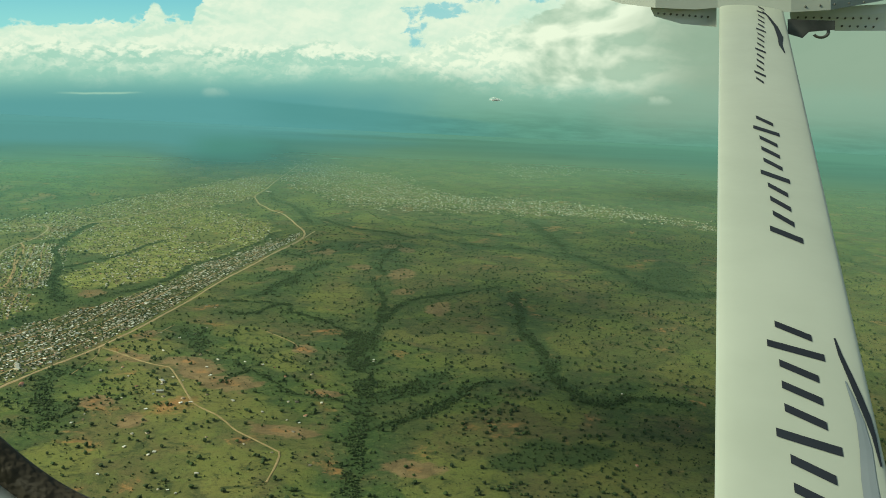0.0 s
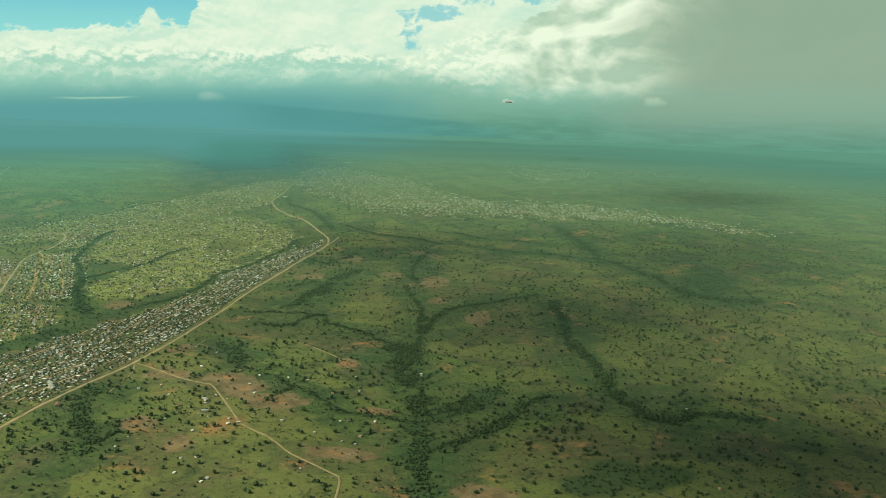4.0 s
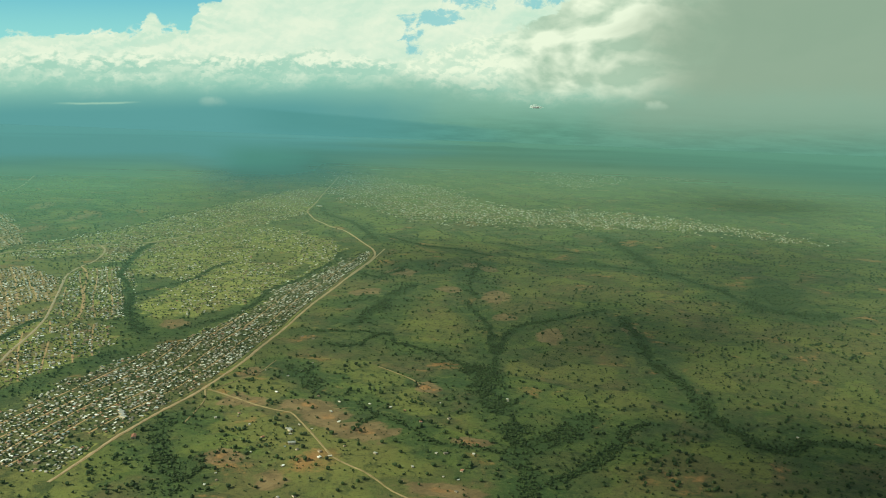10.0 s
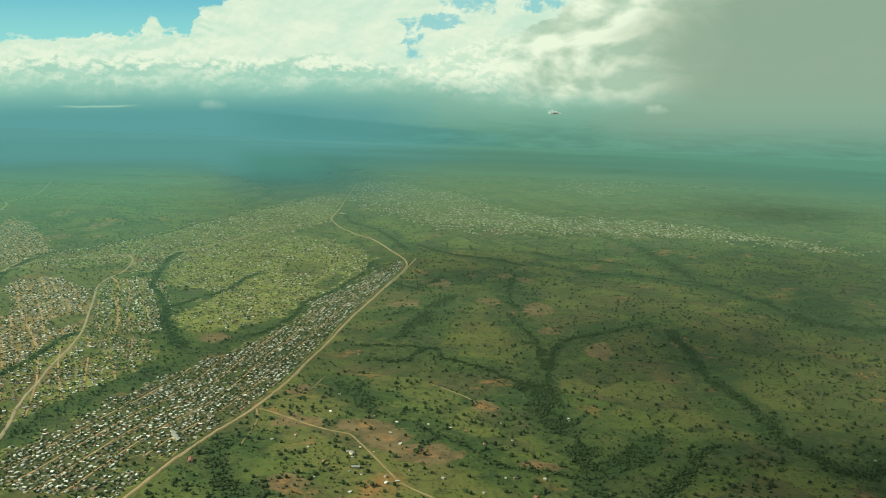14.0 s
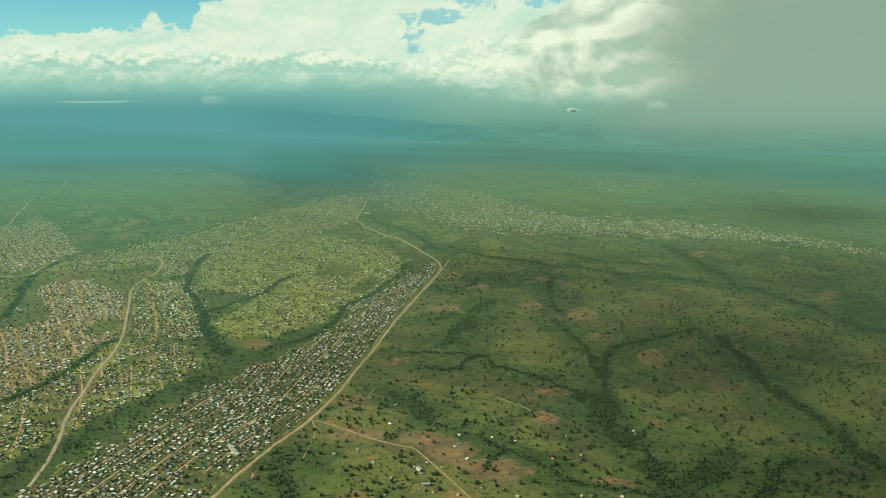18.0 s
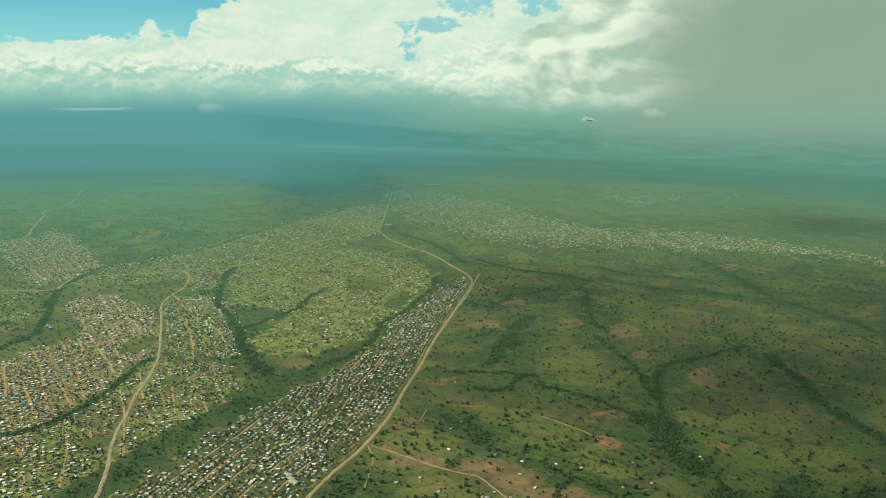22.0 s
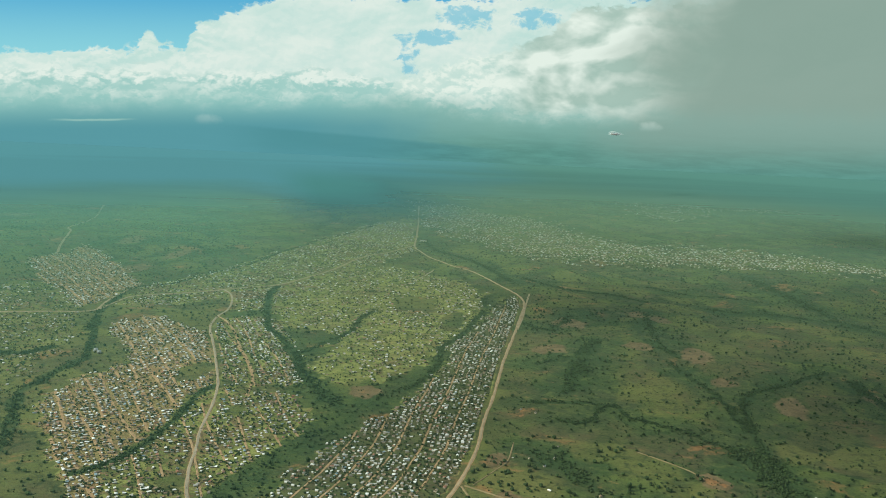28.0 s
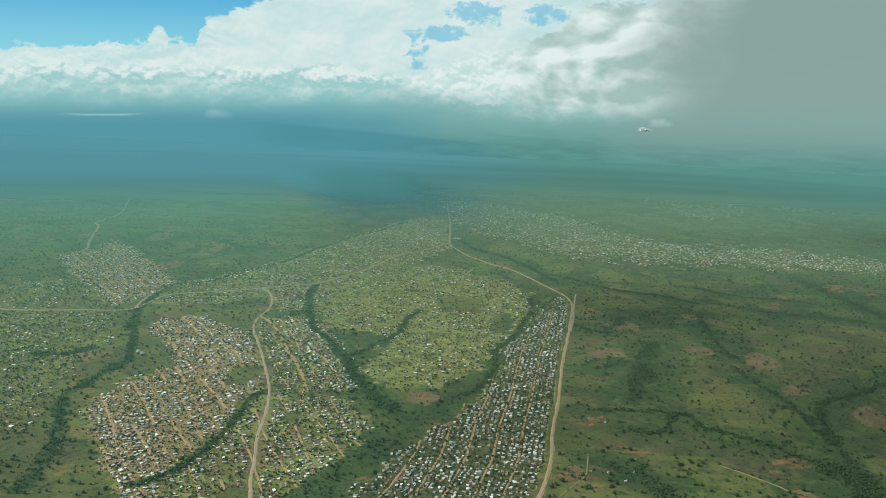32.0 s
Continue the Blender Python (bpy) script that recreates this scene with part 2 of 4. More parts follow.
def finish(k, color, rough=0.9, bump=None, strength=0.4, distance=0.3, metal=0.0):
    b = k.add("ShaderNodeBsdfPrincipled", Roughness=rough, Metallic=metal)
    k.put(b.inputs["Base Color"], color if isinstance(color, bpy.types.NodeSocket) else (*color, 1))
    b.inputs["Specular IOR Level"].default_value = 0.25
    if bump is not None:
        k.put(b.inputs["Normal"], k.add("ShaderNodeBump", Height=bump, Strength=strength, Distance=distance).outputs[0])
    k.add("ShaderNodeOutputMaterial", Surface=b.outputs[0])


def ground_material():
    m, k = material("veld")
    pos = k.place()
    wood = k.add("ShaderNodeAttribute", {"attribute_name": "wood"}).outputs["Fac"]
    lived = k.add("ShaderNodeAttribute", {"attribute_name": "lived"}).outputs["Fac"]
    bare = k.add("ShaderNodeAttribute", {"attribute_name": "bare"}).outputs["Fac"]
    moist = k.add("ShaderNodeAttribute", {"attribute_name": "damp"}).outputs["Fac"]
    big = k.noise(pos, 0.006, 4.0)
    mid = k.noise(pos, 0.022, 6.0, 0.62, 0.6)
    mid2 = k.noise(k.add("ShaderNodeVectorMath", {"operation": "ADD"}, i0=pos, i1=(431.0, 77.0, 0.0)).outputs[0], 0.016, 5.0, 0.6, 0.4)
    fine = k.noise(pos, 0.16, 6.0, 0.7)
    tiny = k.noise(pos, 0.9, 3.0, 0.6)
    mott = k.noise(pos, 0.065, 7.0, 0.68, 0.8)
    grass = k.mix(k.step(big, 0.38, 0.62), (0.035, 0.062, 0.015), (0.071, 0.095, 0.021))
    grass = k.mix(k.math("MULTIPLY", k.step(mid, 0.42, 0.62), 0.80), grass, (0.086, 0.072, 0.032))
    cell = k.add("ShaderNodeTexVoronoi", {"feature": "SMOOTH_F1"}, Vector=k.add("ShaderNodeVectorMath", {"operation": "ADD"}, i0=pos, i1=k.xyz(k.math("MULTIPLY", mid, 60.0), k.math("MULTIPLY", mid2, 60.0))).outputs[0], Scale=0.023, Smoothness=0.7)
    plot = k.add("ShaderNodeSeparateColor", Color=cell.outputs["Color"]).outputs
    grass = k.mix(k.math("MULTIPLY", k.step(plot[0], 0.48, 0.66), 0.58), grass, (0.121, 0.144, 0.030))
    grass = k.mix(k.math("MULTIPLY", k.step(plot[1], 0.58, 0.74), 0.45), grass, (0.097, 0.074, 0.034))
    grass = k.mix(k.math("MULTIPLY", k.step(mid2, 0.53, 0.66), 0.85), grass, (0.028, 0.049, 0.013))
    wet = k.step(k.math("MULTIPLY_ADD", k.math("SUBTRACT", mott, 0.5), 1.2, moist), 0.15, 0.75)
    dry = k.step(k.math("MULTIPLY_ADD", k.math("SUBTRACT", mott, 0.5), 0.8, moist), 0.25, -0.05)
    north = k.add("ShaderNodeSeparateXYZ", Vector=pos).outputs[1]
    dry = k.math("MULTIPLY", dry, k.step(north, 1500.0, 1050.0))
    grass = k.mix(k.math("MULTIPLY", dry, k.step(big, 0.35, 0.60, 0.15, 0.55)), grass, (0.106, 0.090, 0.033))
    grass = k.mix(k.math("MULTIPLY", k.math("MULTIPLY", k.step(plot[2], 0.56, 0.72), k.step(moist, 0.7, 0.4)), 0.42), grass, (0.156, 0.156, 0.037))
    grass = k.mix(k.math("MULTIPLY", wet, 0.55), grass, (0.030, 0.058, 0.017))
    grass = k.mix(k.math("MULTIPLY", k.step(mott, 0.52, 0.66), 0.50), grass, (0.115, 0.132, 0.036))
    grass = k.mix(k.math("MULTIPLY", k.step(mott, 0.48, 0.34), 0.70), grass, (0.018, 0.033, 0.010))
    grass = k.mix(k.math("MULTIPLY", k.step(fine, 0.50, 0.70), 0.32), grass, (0.108, 0.119, 0.040))
    grass = k.mix(k.math("MULTIPLY", k.step(fine, 0.47, 0.32), 0.60), grass, (0.017, 0.028, 0.010))
    tuft = k.noise(pos, 0.42, 5.0, 0.72)
    grass = k.mix(k.math("MULTIPLY", k.step(tuft, 0.52, 0.66), 0.45), grass, (0.016, 0.027, 0.009))
    grass = k.mix(k.math("MULTIPLY", k.step(tuft, 0.44, 0.34), 0.30), grass, (0.130, 0.135, 0.045))
    earth = k.mix(k.step(fine, 0.35, 0.7), (0.210, 0.095, 0.036), (0.300, 0.160, 0.064))
    patch = k.math("MULTIPLY", k.step(k.math("ADD", mid, k.math("MULTIPLY", k.math("SUBTRACT", fine, 0.5), 0.25)), 0.57, 0.67), 0.8)
    col = k.mix(k.math("MULTIPLY", patch, k.step(mid2, 0.54, 0.40)), grass, earth)
    dusty = k.step(lived, 0.96, 1.0)
    yard = k.mix(k.step(tiny, 0.35, 0.65), (0.085, 0.062, 0.030), k.mix(dusty, (0.200, 0.128, 0.060), (0.400, 0.240, 0.115)))
    green = k.math("MULTIPLY", k.step(k.math("ADD", fine, k.math("MULTIPLY", mid, 0.6)), 0.92, 0.76), k.math("MULTIPLY_ADD", dusty, -0.6, 1.0))
    # yards of the first quarter are mixed darker than the others
    dark_yards = k.math("MULTIPLY", k.step(lived, 0.87, 0.89), k.step(lived, 0.93, 0.91))
    yard = k.mix(green, yard, k.mix(k.step(mott, 0.4, 0.6), (0.095, 0.115, 0.030), (0.250, 0.250, 0.066)))
    # sunlight on the hill quarter painted in as brighter yellow-green grass
    sunlit_hill = k.math("MULTIPLY", k.step(lived, 0.60, 0.64), k.step(lived, 0.735, 0.715))
    yard = k.mix(k.math("MULTIPLY", sunlit_hill, k.step(mott, 0.36, 0.60, 0.0, 0.80)), yard, k.mix(k.step(fine, 0.35, 0.65), (0.150, 0.175, 0.042), (0.320, 0.310, 0.085)))
    yard = k.mix(k.math("MULTIPLY", dark_yards, 0.75), yard, (0.042, 0.050, 0.022))
    col = k.mix(k.math("MULTIPLY", k.step(k.math("ADD", lived, k.math("MULTIPLY", k.math("SUBTRACT", fine, 0.5), 0.8)), 0.25, 0.85), 0.9), col, yard)
    col = k.mix(k.math("MULTIPLY", k.step(k.math("MULTIPLY_ADD", k.math("SUBTRACT", fine, 0.5), 0.5, bare), 0.10, 0.34), 0.85), col, k.mix(k.step(mott, 0.4, 0.62), (0.125, 0.084, 0.042), (0.195, 0.130, 0.066)))
    col = k.mix(k.math("MULTIPLY", k.step(k.math("MULTIPLY_ADD", k.math("SUBTRACT", fine, 0.5), 0.5, bare), 0.66, 0.9), 0.9), col, earth)
    thick = k.step(k.math("ADD", wood, k.math("MULTIPLY", k.math("SUBTRACT", fine, 0.5), 0.9)), 0.3, 0.75)
    col = k.mix(k.math("MULTIPLY", thick, 0.85), col, k.mix(tiny, (0.020, 0.038, 0.011), (0.040, 0.068, 0.019)))
    finish(k, col, 0.95, k.math("ADD", k.math("MULTIPLY", fine, 3.0), tiny), 0.6, 1.0)
    return m


def simple_material(name, a, b, scale, rough=0.9, bump=0.2, metal=0.0, spread=0.0, detail=5.0):
    """Two tones in noise; spread lets each object or island vary in tone."""
    m, k = material(name)
    geo = k.add("ShaderNodeNewGeometry")
    n = k.noise(k.place(), scale, detail, 0.6)
    col = k.mix(k.step(n, 0.3, 0.7), a, b)
    if spread:
        r = k.math("FRACT", k.math("ADD", k.add("ShaderNodeObjectInfo").outputs["Random"], geo.outputs["Random Per Island"]))
        tone = k.math("MULTIPLY_ADD", r, 2 * spread, 1 - spread)
        col = k.mix(1.0, col, k.xyz(tone, tone, tone), "MULTIPLY")
    finish(k, col, rough, n, bump, 0.2, metal)
    return m


VELD = ground_material()
DIRT = simple_material("dirt_road", (0.25, 0.185, 0.105), (0.34, 0.26, 0.16), 0.12)
TRODDEN = simple_material("trodden_track", (0.17, 0.125, 0.06), (0.26, 0.195, 0.10), 0.15)
LANE = simple_material("red_lane", (0.27, 0.170, 0.085), (0.38, 0.255, 0.135), 0.2)
TARRED = simple_material("worn_road", (0.24, 0.20, 0.14), (0.34, 0.28, 0.19), 0.10)
LEAF = simple_material("leaves", (0.014, 0.026, 0.008), (0.038, 0.058, 0.016), 0.9, 0.85, 0.6, 0.0, 0.45)
BARK = simple_material("bark", (0.07, 0.05, 0.035), (0.12, 0.09, 0.06), 2.0)
WALL = simple_material("plaster", (0.34, 0.27, 0.19), (0.48, 0.40, 0.30), 0.8, 0.9, 0.1, 0.0, 0.35)


def roof_material():
    m, k = material("sheet_roof")
    geo = k.add("ShaderNodeNewGeometry")
    r = k.math("FRACT", k.math("ADD", k.add("ShaderNodeObjectInfo").outputs["Random"], geo.outputs["Random Per Island"]))
    n = k.noise(k.place(), 1.1, 4.0)
    ramp = k.add("ShaderNodeValToRGB", {}, Fac=r)
    ramp.color_ramp.interpolation = "CONSTANT"
    els = ramp.color_ramp.elements
    tones = [(0.0, (0.56, 0.55, 0.50)), (0.20, (0.36, 0.35, 0.31)), (0.44, (0.15, 0.135, 0.11)), (0.56, (0.72, 0.72, 0.68)), (0.70, (0.22, 0.155, 0.10)), (0.88, (0.30, 0.14, 0.085)), (0.96, (0.20, 0.27, 0.30))]
    while len(els) < len(tones):
        els.new(0.5)
    for e, (q, c) in zip(els, tones):
        e.position, e.color = q, (*c, 1)
    col = k.mix(k.math("MULTIPLY", k.step(n, 0.55, 0.75), 0.6), ramp.outputs[0], (0.22, 0.13, 0.08))
    finish(k, col, 0.55, n, 0.1, 0.1, 0.0)
    return m


ROOF = roof_material()


# Distance haze painted by place into the colour and opacity of a flat sheet.
def haze_material():
    m, k = material("haze")
    pos = k.place()
    sep = k.add("ShaderNodeSeparateXYZ", Vector=pos)
    x, y, _ = sep.outputs
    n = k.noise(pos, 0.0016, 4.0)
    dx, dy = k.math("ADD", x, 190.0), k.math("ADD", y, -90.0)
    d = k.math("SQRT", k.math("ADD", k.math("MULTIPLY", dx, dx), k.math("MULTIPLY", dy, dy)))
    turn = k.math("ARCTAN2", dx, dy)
    # rain and cloud shade painted in behind the ridge; western plain and east stay clearer
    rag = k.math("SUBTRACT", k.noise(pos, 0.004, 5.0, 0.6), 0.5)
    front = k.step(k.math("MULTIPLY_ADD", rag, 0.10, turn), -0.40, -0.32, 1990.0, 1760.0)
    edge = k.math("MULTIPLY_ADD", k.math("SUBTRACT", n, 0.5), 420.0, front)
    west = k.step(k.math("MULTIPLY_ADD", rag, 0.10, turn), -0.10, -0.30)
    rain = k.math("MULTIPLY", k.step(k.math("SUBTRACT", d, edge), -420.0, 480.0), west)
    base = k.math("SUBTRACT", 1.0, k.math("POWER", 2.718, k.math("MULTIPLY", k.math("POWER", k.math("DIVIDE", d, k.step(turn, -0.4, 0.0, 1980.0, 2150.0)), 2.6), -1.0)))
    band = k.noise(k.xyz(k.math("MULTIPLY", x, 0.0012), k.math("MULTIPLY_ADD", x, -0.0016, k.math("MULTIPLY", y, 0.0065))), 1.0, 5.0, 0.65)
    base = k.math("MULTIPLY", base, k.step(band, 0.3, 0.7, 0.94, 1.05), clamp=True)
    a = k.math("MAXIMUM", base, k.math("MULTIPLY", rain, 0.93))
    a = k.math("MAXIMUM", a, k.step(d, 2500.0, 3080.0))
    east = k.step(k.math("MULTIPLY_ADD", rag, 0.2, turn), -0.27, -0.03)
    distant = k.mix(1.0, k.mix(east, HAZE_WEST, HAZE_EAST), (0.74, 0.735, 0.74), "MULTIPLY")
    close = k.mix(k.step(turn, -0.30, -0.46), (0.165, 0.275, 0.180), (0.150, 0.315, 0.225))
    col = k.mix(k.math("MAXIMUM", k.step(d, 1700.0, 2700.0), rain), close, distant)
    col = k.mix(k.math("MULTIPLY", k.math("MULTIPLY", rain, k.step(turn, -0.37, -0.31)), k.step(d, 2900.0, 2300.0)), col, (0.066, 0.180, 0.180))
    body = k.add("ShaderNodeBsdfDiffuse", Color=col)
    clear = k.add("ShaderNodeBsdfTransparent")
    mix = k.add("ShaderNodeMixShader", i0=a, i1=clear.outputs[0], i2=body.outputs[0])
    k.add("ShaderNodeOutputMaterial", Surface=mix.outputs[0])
    return m


# ---- the plan ----
ROAD_EDGE = [(-408, 530), (-403, 564), (-400, 595), (-396, 624), (-391, 655), (-381, 702), (-375, 762), (-375, 825), (-372, 886), (-371, 938), (-369, 1018), (-365, 1089), (-363, 1156), (-361, 1216), (-364, 1257), (-375, 1289), (-395, 1324), (-419, 1367), (-445, 1409), (-474, 1440), (-492, 1468), (-514, 1499), (-536, 1545), (-553, 1590), (-567, 1698), (-586, 1838), (-605, 1958), (-641, 2201)]
ROAD_MID = [(-512, 560), (-522, 597), (-536, 635), (-548, 662), (-560, 695), (-569, 729), (-578, 758), (-588, 807), (-596, 837), (-605, 863), (-623, 905), (-636, 935), (-651, 968), (-667, 1003), (-677, 1033), (-683, 1067), (-683, 1092), (-691, 1129), (-706, 1168), (-724, 1192)]
ROAD_CROSS = [(-554, 1600), (-577, 1535), (-602, 1475), (-616, 1423), (-628, 1363), (-636, 1321), (-653, 1277), (-672, 1241), (-693, 1217), (-724, 1192), (-743, 1179), (-760, 1170), (-780, 1153), (-799, 1134), (-811, 1120), (-814, 1092), (-817, 1059), (-829, 1047), (-848, 1038), (-883, 1023), (-927, 1013), (-1000, 1002)]
ROAD_WEST = [(-817, 1059), (-825, 1096), (-828, 1139), (-829, 1176)]
ROAD_PLAIN = [(-1022, 1330), (-1031, 1351), (-1056, 1404), (-1080, 1465), (-1099, 1509), (-1119, 1537), (-1129, 1593), (-1155, 1692), (-1197, 1797), (-1241, 1909)]
TRACK_EAST = [(-377, 699), (-354, 685), (-328, 669), (-311, 662), (-300, 660), (-290, 647), (-275, 626), (-260, 604), (-251, 592), (-238, 583), (-229, 578), (-217, 567), (-206, 556), (-192, 548), (-179, 540), (-169, 534), (-165, 515), (-163, 490)]
TRACK_YARD = [(-379, 698), (-370, 672), (-367, 630)]
TRACK_BEND = [(-350, 782), (-352, 745), (-361, 722), (-372, 700)]
TRACK_SPUR = [(-357, 1288), (-359, 1233), (-360, 1157), (-363, 1103)]
TRACK_SIDE = [(-681, 1063), (-665, 1044), (-645, 1010), (-632, 984), (-616, 950), (-599, 920), (-582, 885), (-574, 858), (-569, 832)]
TRACK_RIDGE = [(-496, 1407), (-504, 1352), (-516, 1303)]
TRACK_CLEARING = [(-262, 784), (-248, 774), (-228, 758), (-220, 746)]
FARM_HUTS = [(-294, 630), (-286, 601), (-277, 598), (-249, 611), (-273, 670), (-263, 652), (-334, 646), (-254, 593), (-316, 558), (-312, 549), (-261, 538), (-270, 535), (-266, 516), (-246, 508), (-194, 537), (-173, 531), (-180, 585), (-262, 598), (-305, 613), (-348, 854), (-336, 848), (-337, 752), (-295, 694), (-327, 741), (-349, 642), (-321, 632), (-279, 574), (-320, 758), (-349, 751), (-323, 699), (-318, 782), (-335, 651)]
# bare and reddish ground: centre, half widths, strength
BARE_FIELDS = [(-183, 1050, 16, 26, 0.69), (-226, 1216, 12, 20, 0.69), (-203, 1198, 11, 20, 0.67), (-238, 1068, 16, 14, 0.63), (-168, 975, 12, 14, 0.63), (-299, 1143, 11, 18, 0.57), (-121, 925, 13, 26, 0.63), (-41, 960, 8, 16, 0.80), (-335, 1030, 11, 12, 0.57), (-325, 1036, 18, 16, 0.52), (-312, 1148, 16, 24, 0.57), (-215, 743, 9, 11, 1.0), (-208, 739, 6, 7, 1.0), (-479, 868, 12, 14, 0.76), (-687, 1172, 22, 22, 0.69)]
BARE_FARM = [(-275, 660, 16, 20, 0.79), (-333, 676, 12, 10, 0.77), (-243, 642, 22, 17, 0.79), (-322, 582, 13, 12, 0.77), (-168, 641, 16, 7, 0.82), (-292, 678, 20, 14, 0.79), (-349, 678, 10, 14, 0.73), (-80, 530, 20, 11, 0.73), (-255, 643, 13, 12, 0.77), (-178, 567, 24, 9, 0.79), (-281, 554, 9, 12, 0.66), (-884, 1290, 16, 40, 0.66), (-872, 1400, 14, 40, 0.66), (-980, 1480, 16, 36, 0.66), (-1290, 1660, 24, 24, 0.66), (-360, 745, 7, 16, 0.66)]
# wooded stream beds: half width of the growth, then the line
STREAMS_NEAR = [
    (3.2, [(-306, 718), (-293, 710), (-277, 704), (-259, 695), (-243, 680), (-228, 668), (-213, 654), (-200, 641), (-188, 632), (-176, 632), (-163, 631), (-150, 629), (-136, 621)]),
    (1.5, [(-240, 676), (-247, 657), (-251, 644)]),
    (9, [(-108, 470), (-114, 510), (-118, 534), (-124, 557), (-127, 583), (-129, 602), (-136, 621), (-140, 654), (-142, 677), (-150, 702), (-158, 734), (-166, 765)]),
    (6, [(-126, 588), (-115, 591), (-102, 604), (-92, 621), (-82, 640), (-71, 659), (-62, 682), (-48, 701)]),
    (15, [(-134, 640), (-117, 660), (-99, 684), (-88, 704)]),
    (3, [(-149, 723), (-141, 739), (-136, 751)]),
]
STREAMS_MIDDLE = [
    (3.2, [(-348, 872), (-318, 877), (-289, 885), (-269, 880), (-262, 860), (-243, 852), (-224, 845), (-205, 828), (-190, 812)]),
    (15, [(-190, 812), (-172, 793), (-170, 770), (-170, 753)]),
    (6, [(-170, 753), (-165, 725), (-156, 705)]),
    (4.5, [(-167, 800), (-166, 871), (-161, 926), (-148, 955), (-120, 974), (-96, 1000), (-77, 1021), (-64, 1032)]),
    (4, [(-170, 853), (-180, 930), (-189, 958), (-202, 986), (-213, 1018)]),
    (3.5, [(-322, 839), (-303, 832), (-290, 847), (-286, 880)]),
    (9, [(-334, 766), (-318, 752), (-305, 735), (-300, 722)]),
]
STREAMS_EAST = [
    (8, [(-48, 1011), (-36, 940), (-30, 861), (-17, 820), (-5, 790), (1, 754), (9, 715), (32, 676), (46, 672), (63, 692), (110, 690)]),
    (5.5, [(-135, 1290), (-95, 1278), (-63, 1277), (-24, 1260), (22, 1250), (56, 1193), (81, 1152), (101, 1083), (150, 1040)]),
    (11, [(-52, 1508), (-33, 1435), (-16, 1377), (7, 1289)]),
    (2.5, [(-197, 1399), (-151, 1366), (-108, 1358), (-57, 1344)]),
    (12, [(101, 1083), (130, 1060), (180, 1070)]),
]
STREAMS_HILL = [
    (4, [(-218, 1230), (-219, 1166), (-220, 1121), (-213, 1067), (-202, 1040)]),
    (5, [(-364, 1137), (-330, 1106), (-316, 1145), (-306, 1183)]),
    (9, [(-313, 904), (-302, 970), (-294, 1031), (-280, 1075)]),
    (5, [(-338, 985), (-314, 1010), (-297, 996), (-293, 958)]),
    (4, [(-372, 1384), (-308, 1334), (-256, 1325), (-208, 1292)]),
    (5, [(-549, 1660), (-511, 1566), (-464, 1515), (-418, 1425), (-385, 1352)]),
    (7, [(-331, 527), (-337, 545), (-360, 575), (-377, 612), (-380, 632)]),
    (2, [(-329, 530), (-330, 555), (-331, 582)]),
]
BROOKS = [
    (14, [(-535, 560), (-525, 640), (-515, 698), (-504, 727), (-491, 770), (-481, 806)]),
    (10, [(-481, 806), (-468, 828), (-456, 870), (-441, 896)]),
    (3.5, [(-441, 896), (-431, 945), (-432, 1017), (-421, 1061), (-411, 1146), (-405, 1202), (-414, 1258)]),
    (2.8, [(-560, 944), (-553, 970), (-540, 1013), (-533, 1047), (-535, 1104), (-529, 1145)]),
    (4, [(-560, 944), (-575, 972), (-597, 1005), (-616, 1031), (-634, 1083), (-664, 1183), (-669, 1229)]),
    (6.5, [(-575, 965), (-560, 944), (-547, 911), (-529, 878), (-508, 855), (-493, 833)]),
]
RIVERS = [
    (4, [(-829, 1170), (-822, 1111), (-811, 1056)]),
    (5, [(-811, 1056), (-793, 1006), (-773, 969), (-750, 918), (-738, 886)]),
    (7, [(-738, 886), (-740, 857), (-742, 823), (-744, 795), (-727, 762), (-711, 733), (-695, 697), (-680, 640)]),
    (2, [(-829, 1170), (-817, 1190), (-798, 1214), (-778, 1276), (-749, 1347), (-730, 1446), (-717, 1528), (-703, 1620), (-680, 1694), (-656, 1776)]),
    (3.6, [(-600, 850), (-607, 832), (-607, 808), (-604, 778), (-604, 745), (-605, 720), (-607, 696), (-611, 682), (-625, 660)]),
    (8, [(-828, 894), (-800, 896), (-787, 915)]),
    (8, [(-790, 1005), (-786, 985)]),
]
VELD_STREAMS = STREAMS_NEAR + STREAMS_MIDDLE + STREAMS_EAST + STREAMS_HILL
STREAMS = VELD_STREAMS + BROOKS + RIVERS


def smooth(line, every=6.0):
    """Points along a line, evenly apart, with rounded bends."""
    pts = [Vector(p).to_3d() for p in line]
    pts = [pts[0] * 2 - pts[1], *pts, pts[-1] * 2 - pts[-2]]
    out = []
    for a, b, c, d in zip(pts, pts[1:], pts[2:], pts[3:]):
        n = max(1, int((c - b).length / every))
        for i in range(n):
            t = i / n
            out.append(0.5 * (2 * b + (c - a) * t + (2 * a - 5 * b + 4 * c - d) * t * t + (3 * b - a - 3 * c + d) * t ** 3))
    out.append(pts[-2])
    return np.array([(p.x, p.y) for p in out])


def near(x, y, line):
    """Distance of the places x, y to a line."""
    best = np.full(x.shape, 1e9)
    for (ax, ay), (bx, by) in zip(line, line[1:]):
        dx, dy = bx - ax, by - ay
        t = np.clip(((x - ax) * dx + (y - ay) * dy) / (dx * dx + dy * dy), 0, 1)
        best = np.minimum(best, np.hypot(x - ax - t * dx, y - ay - t * dy))
    return best


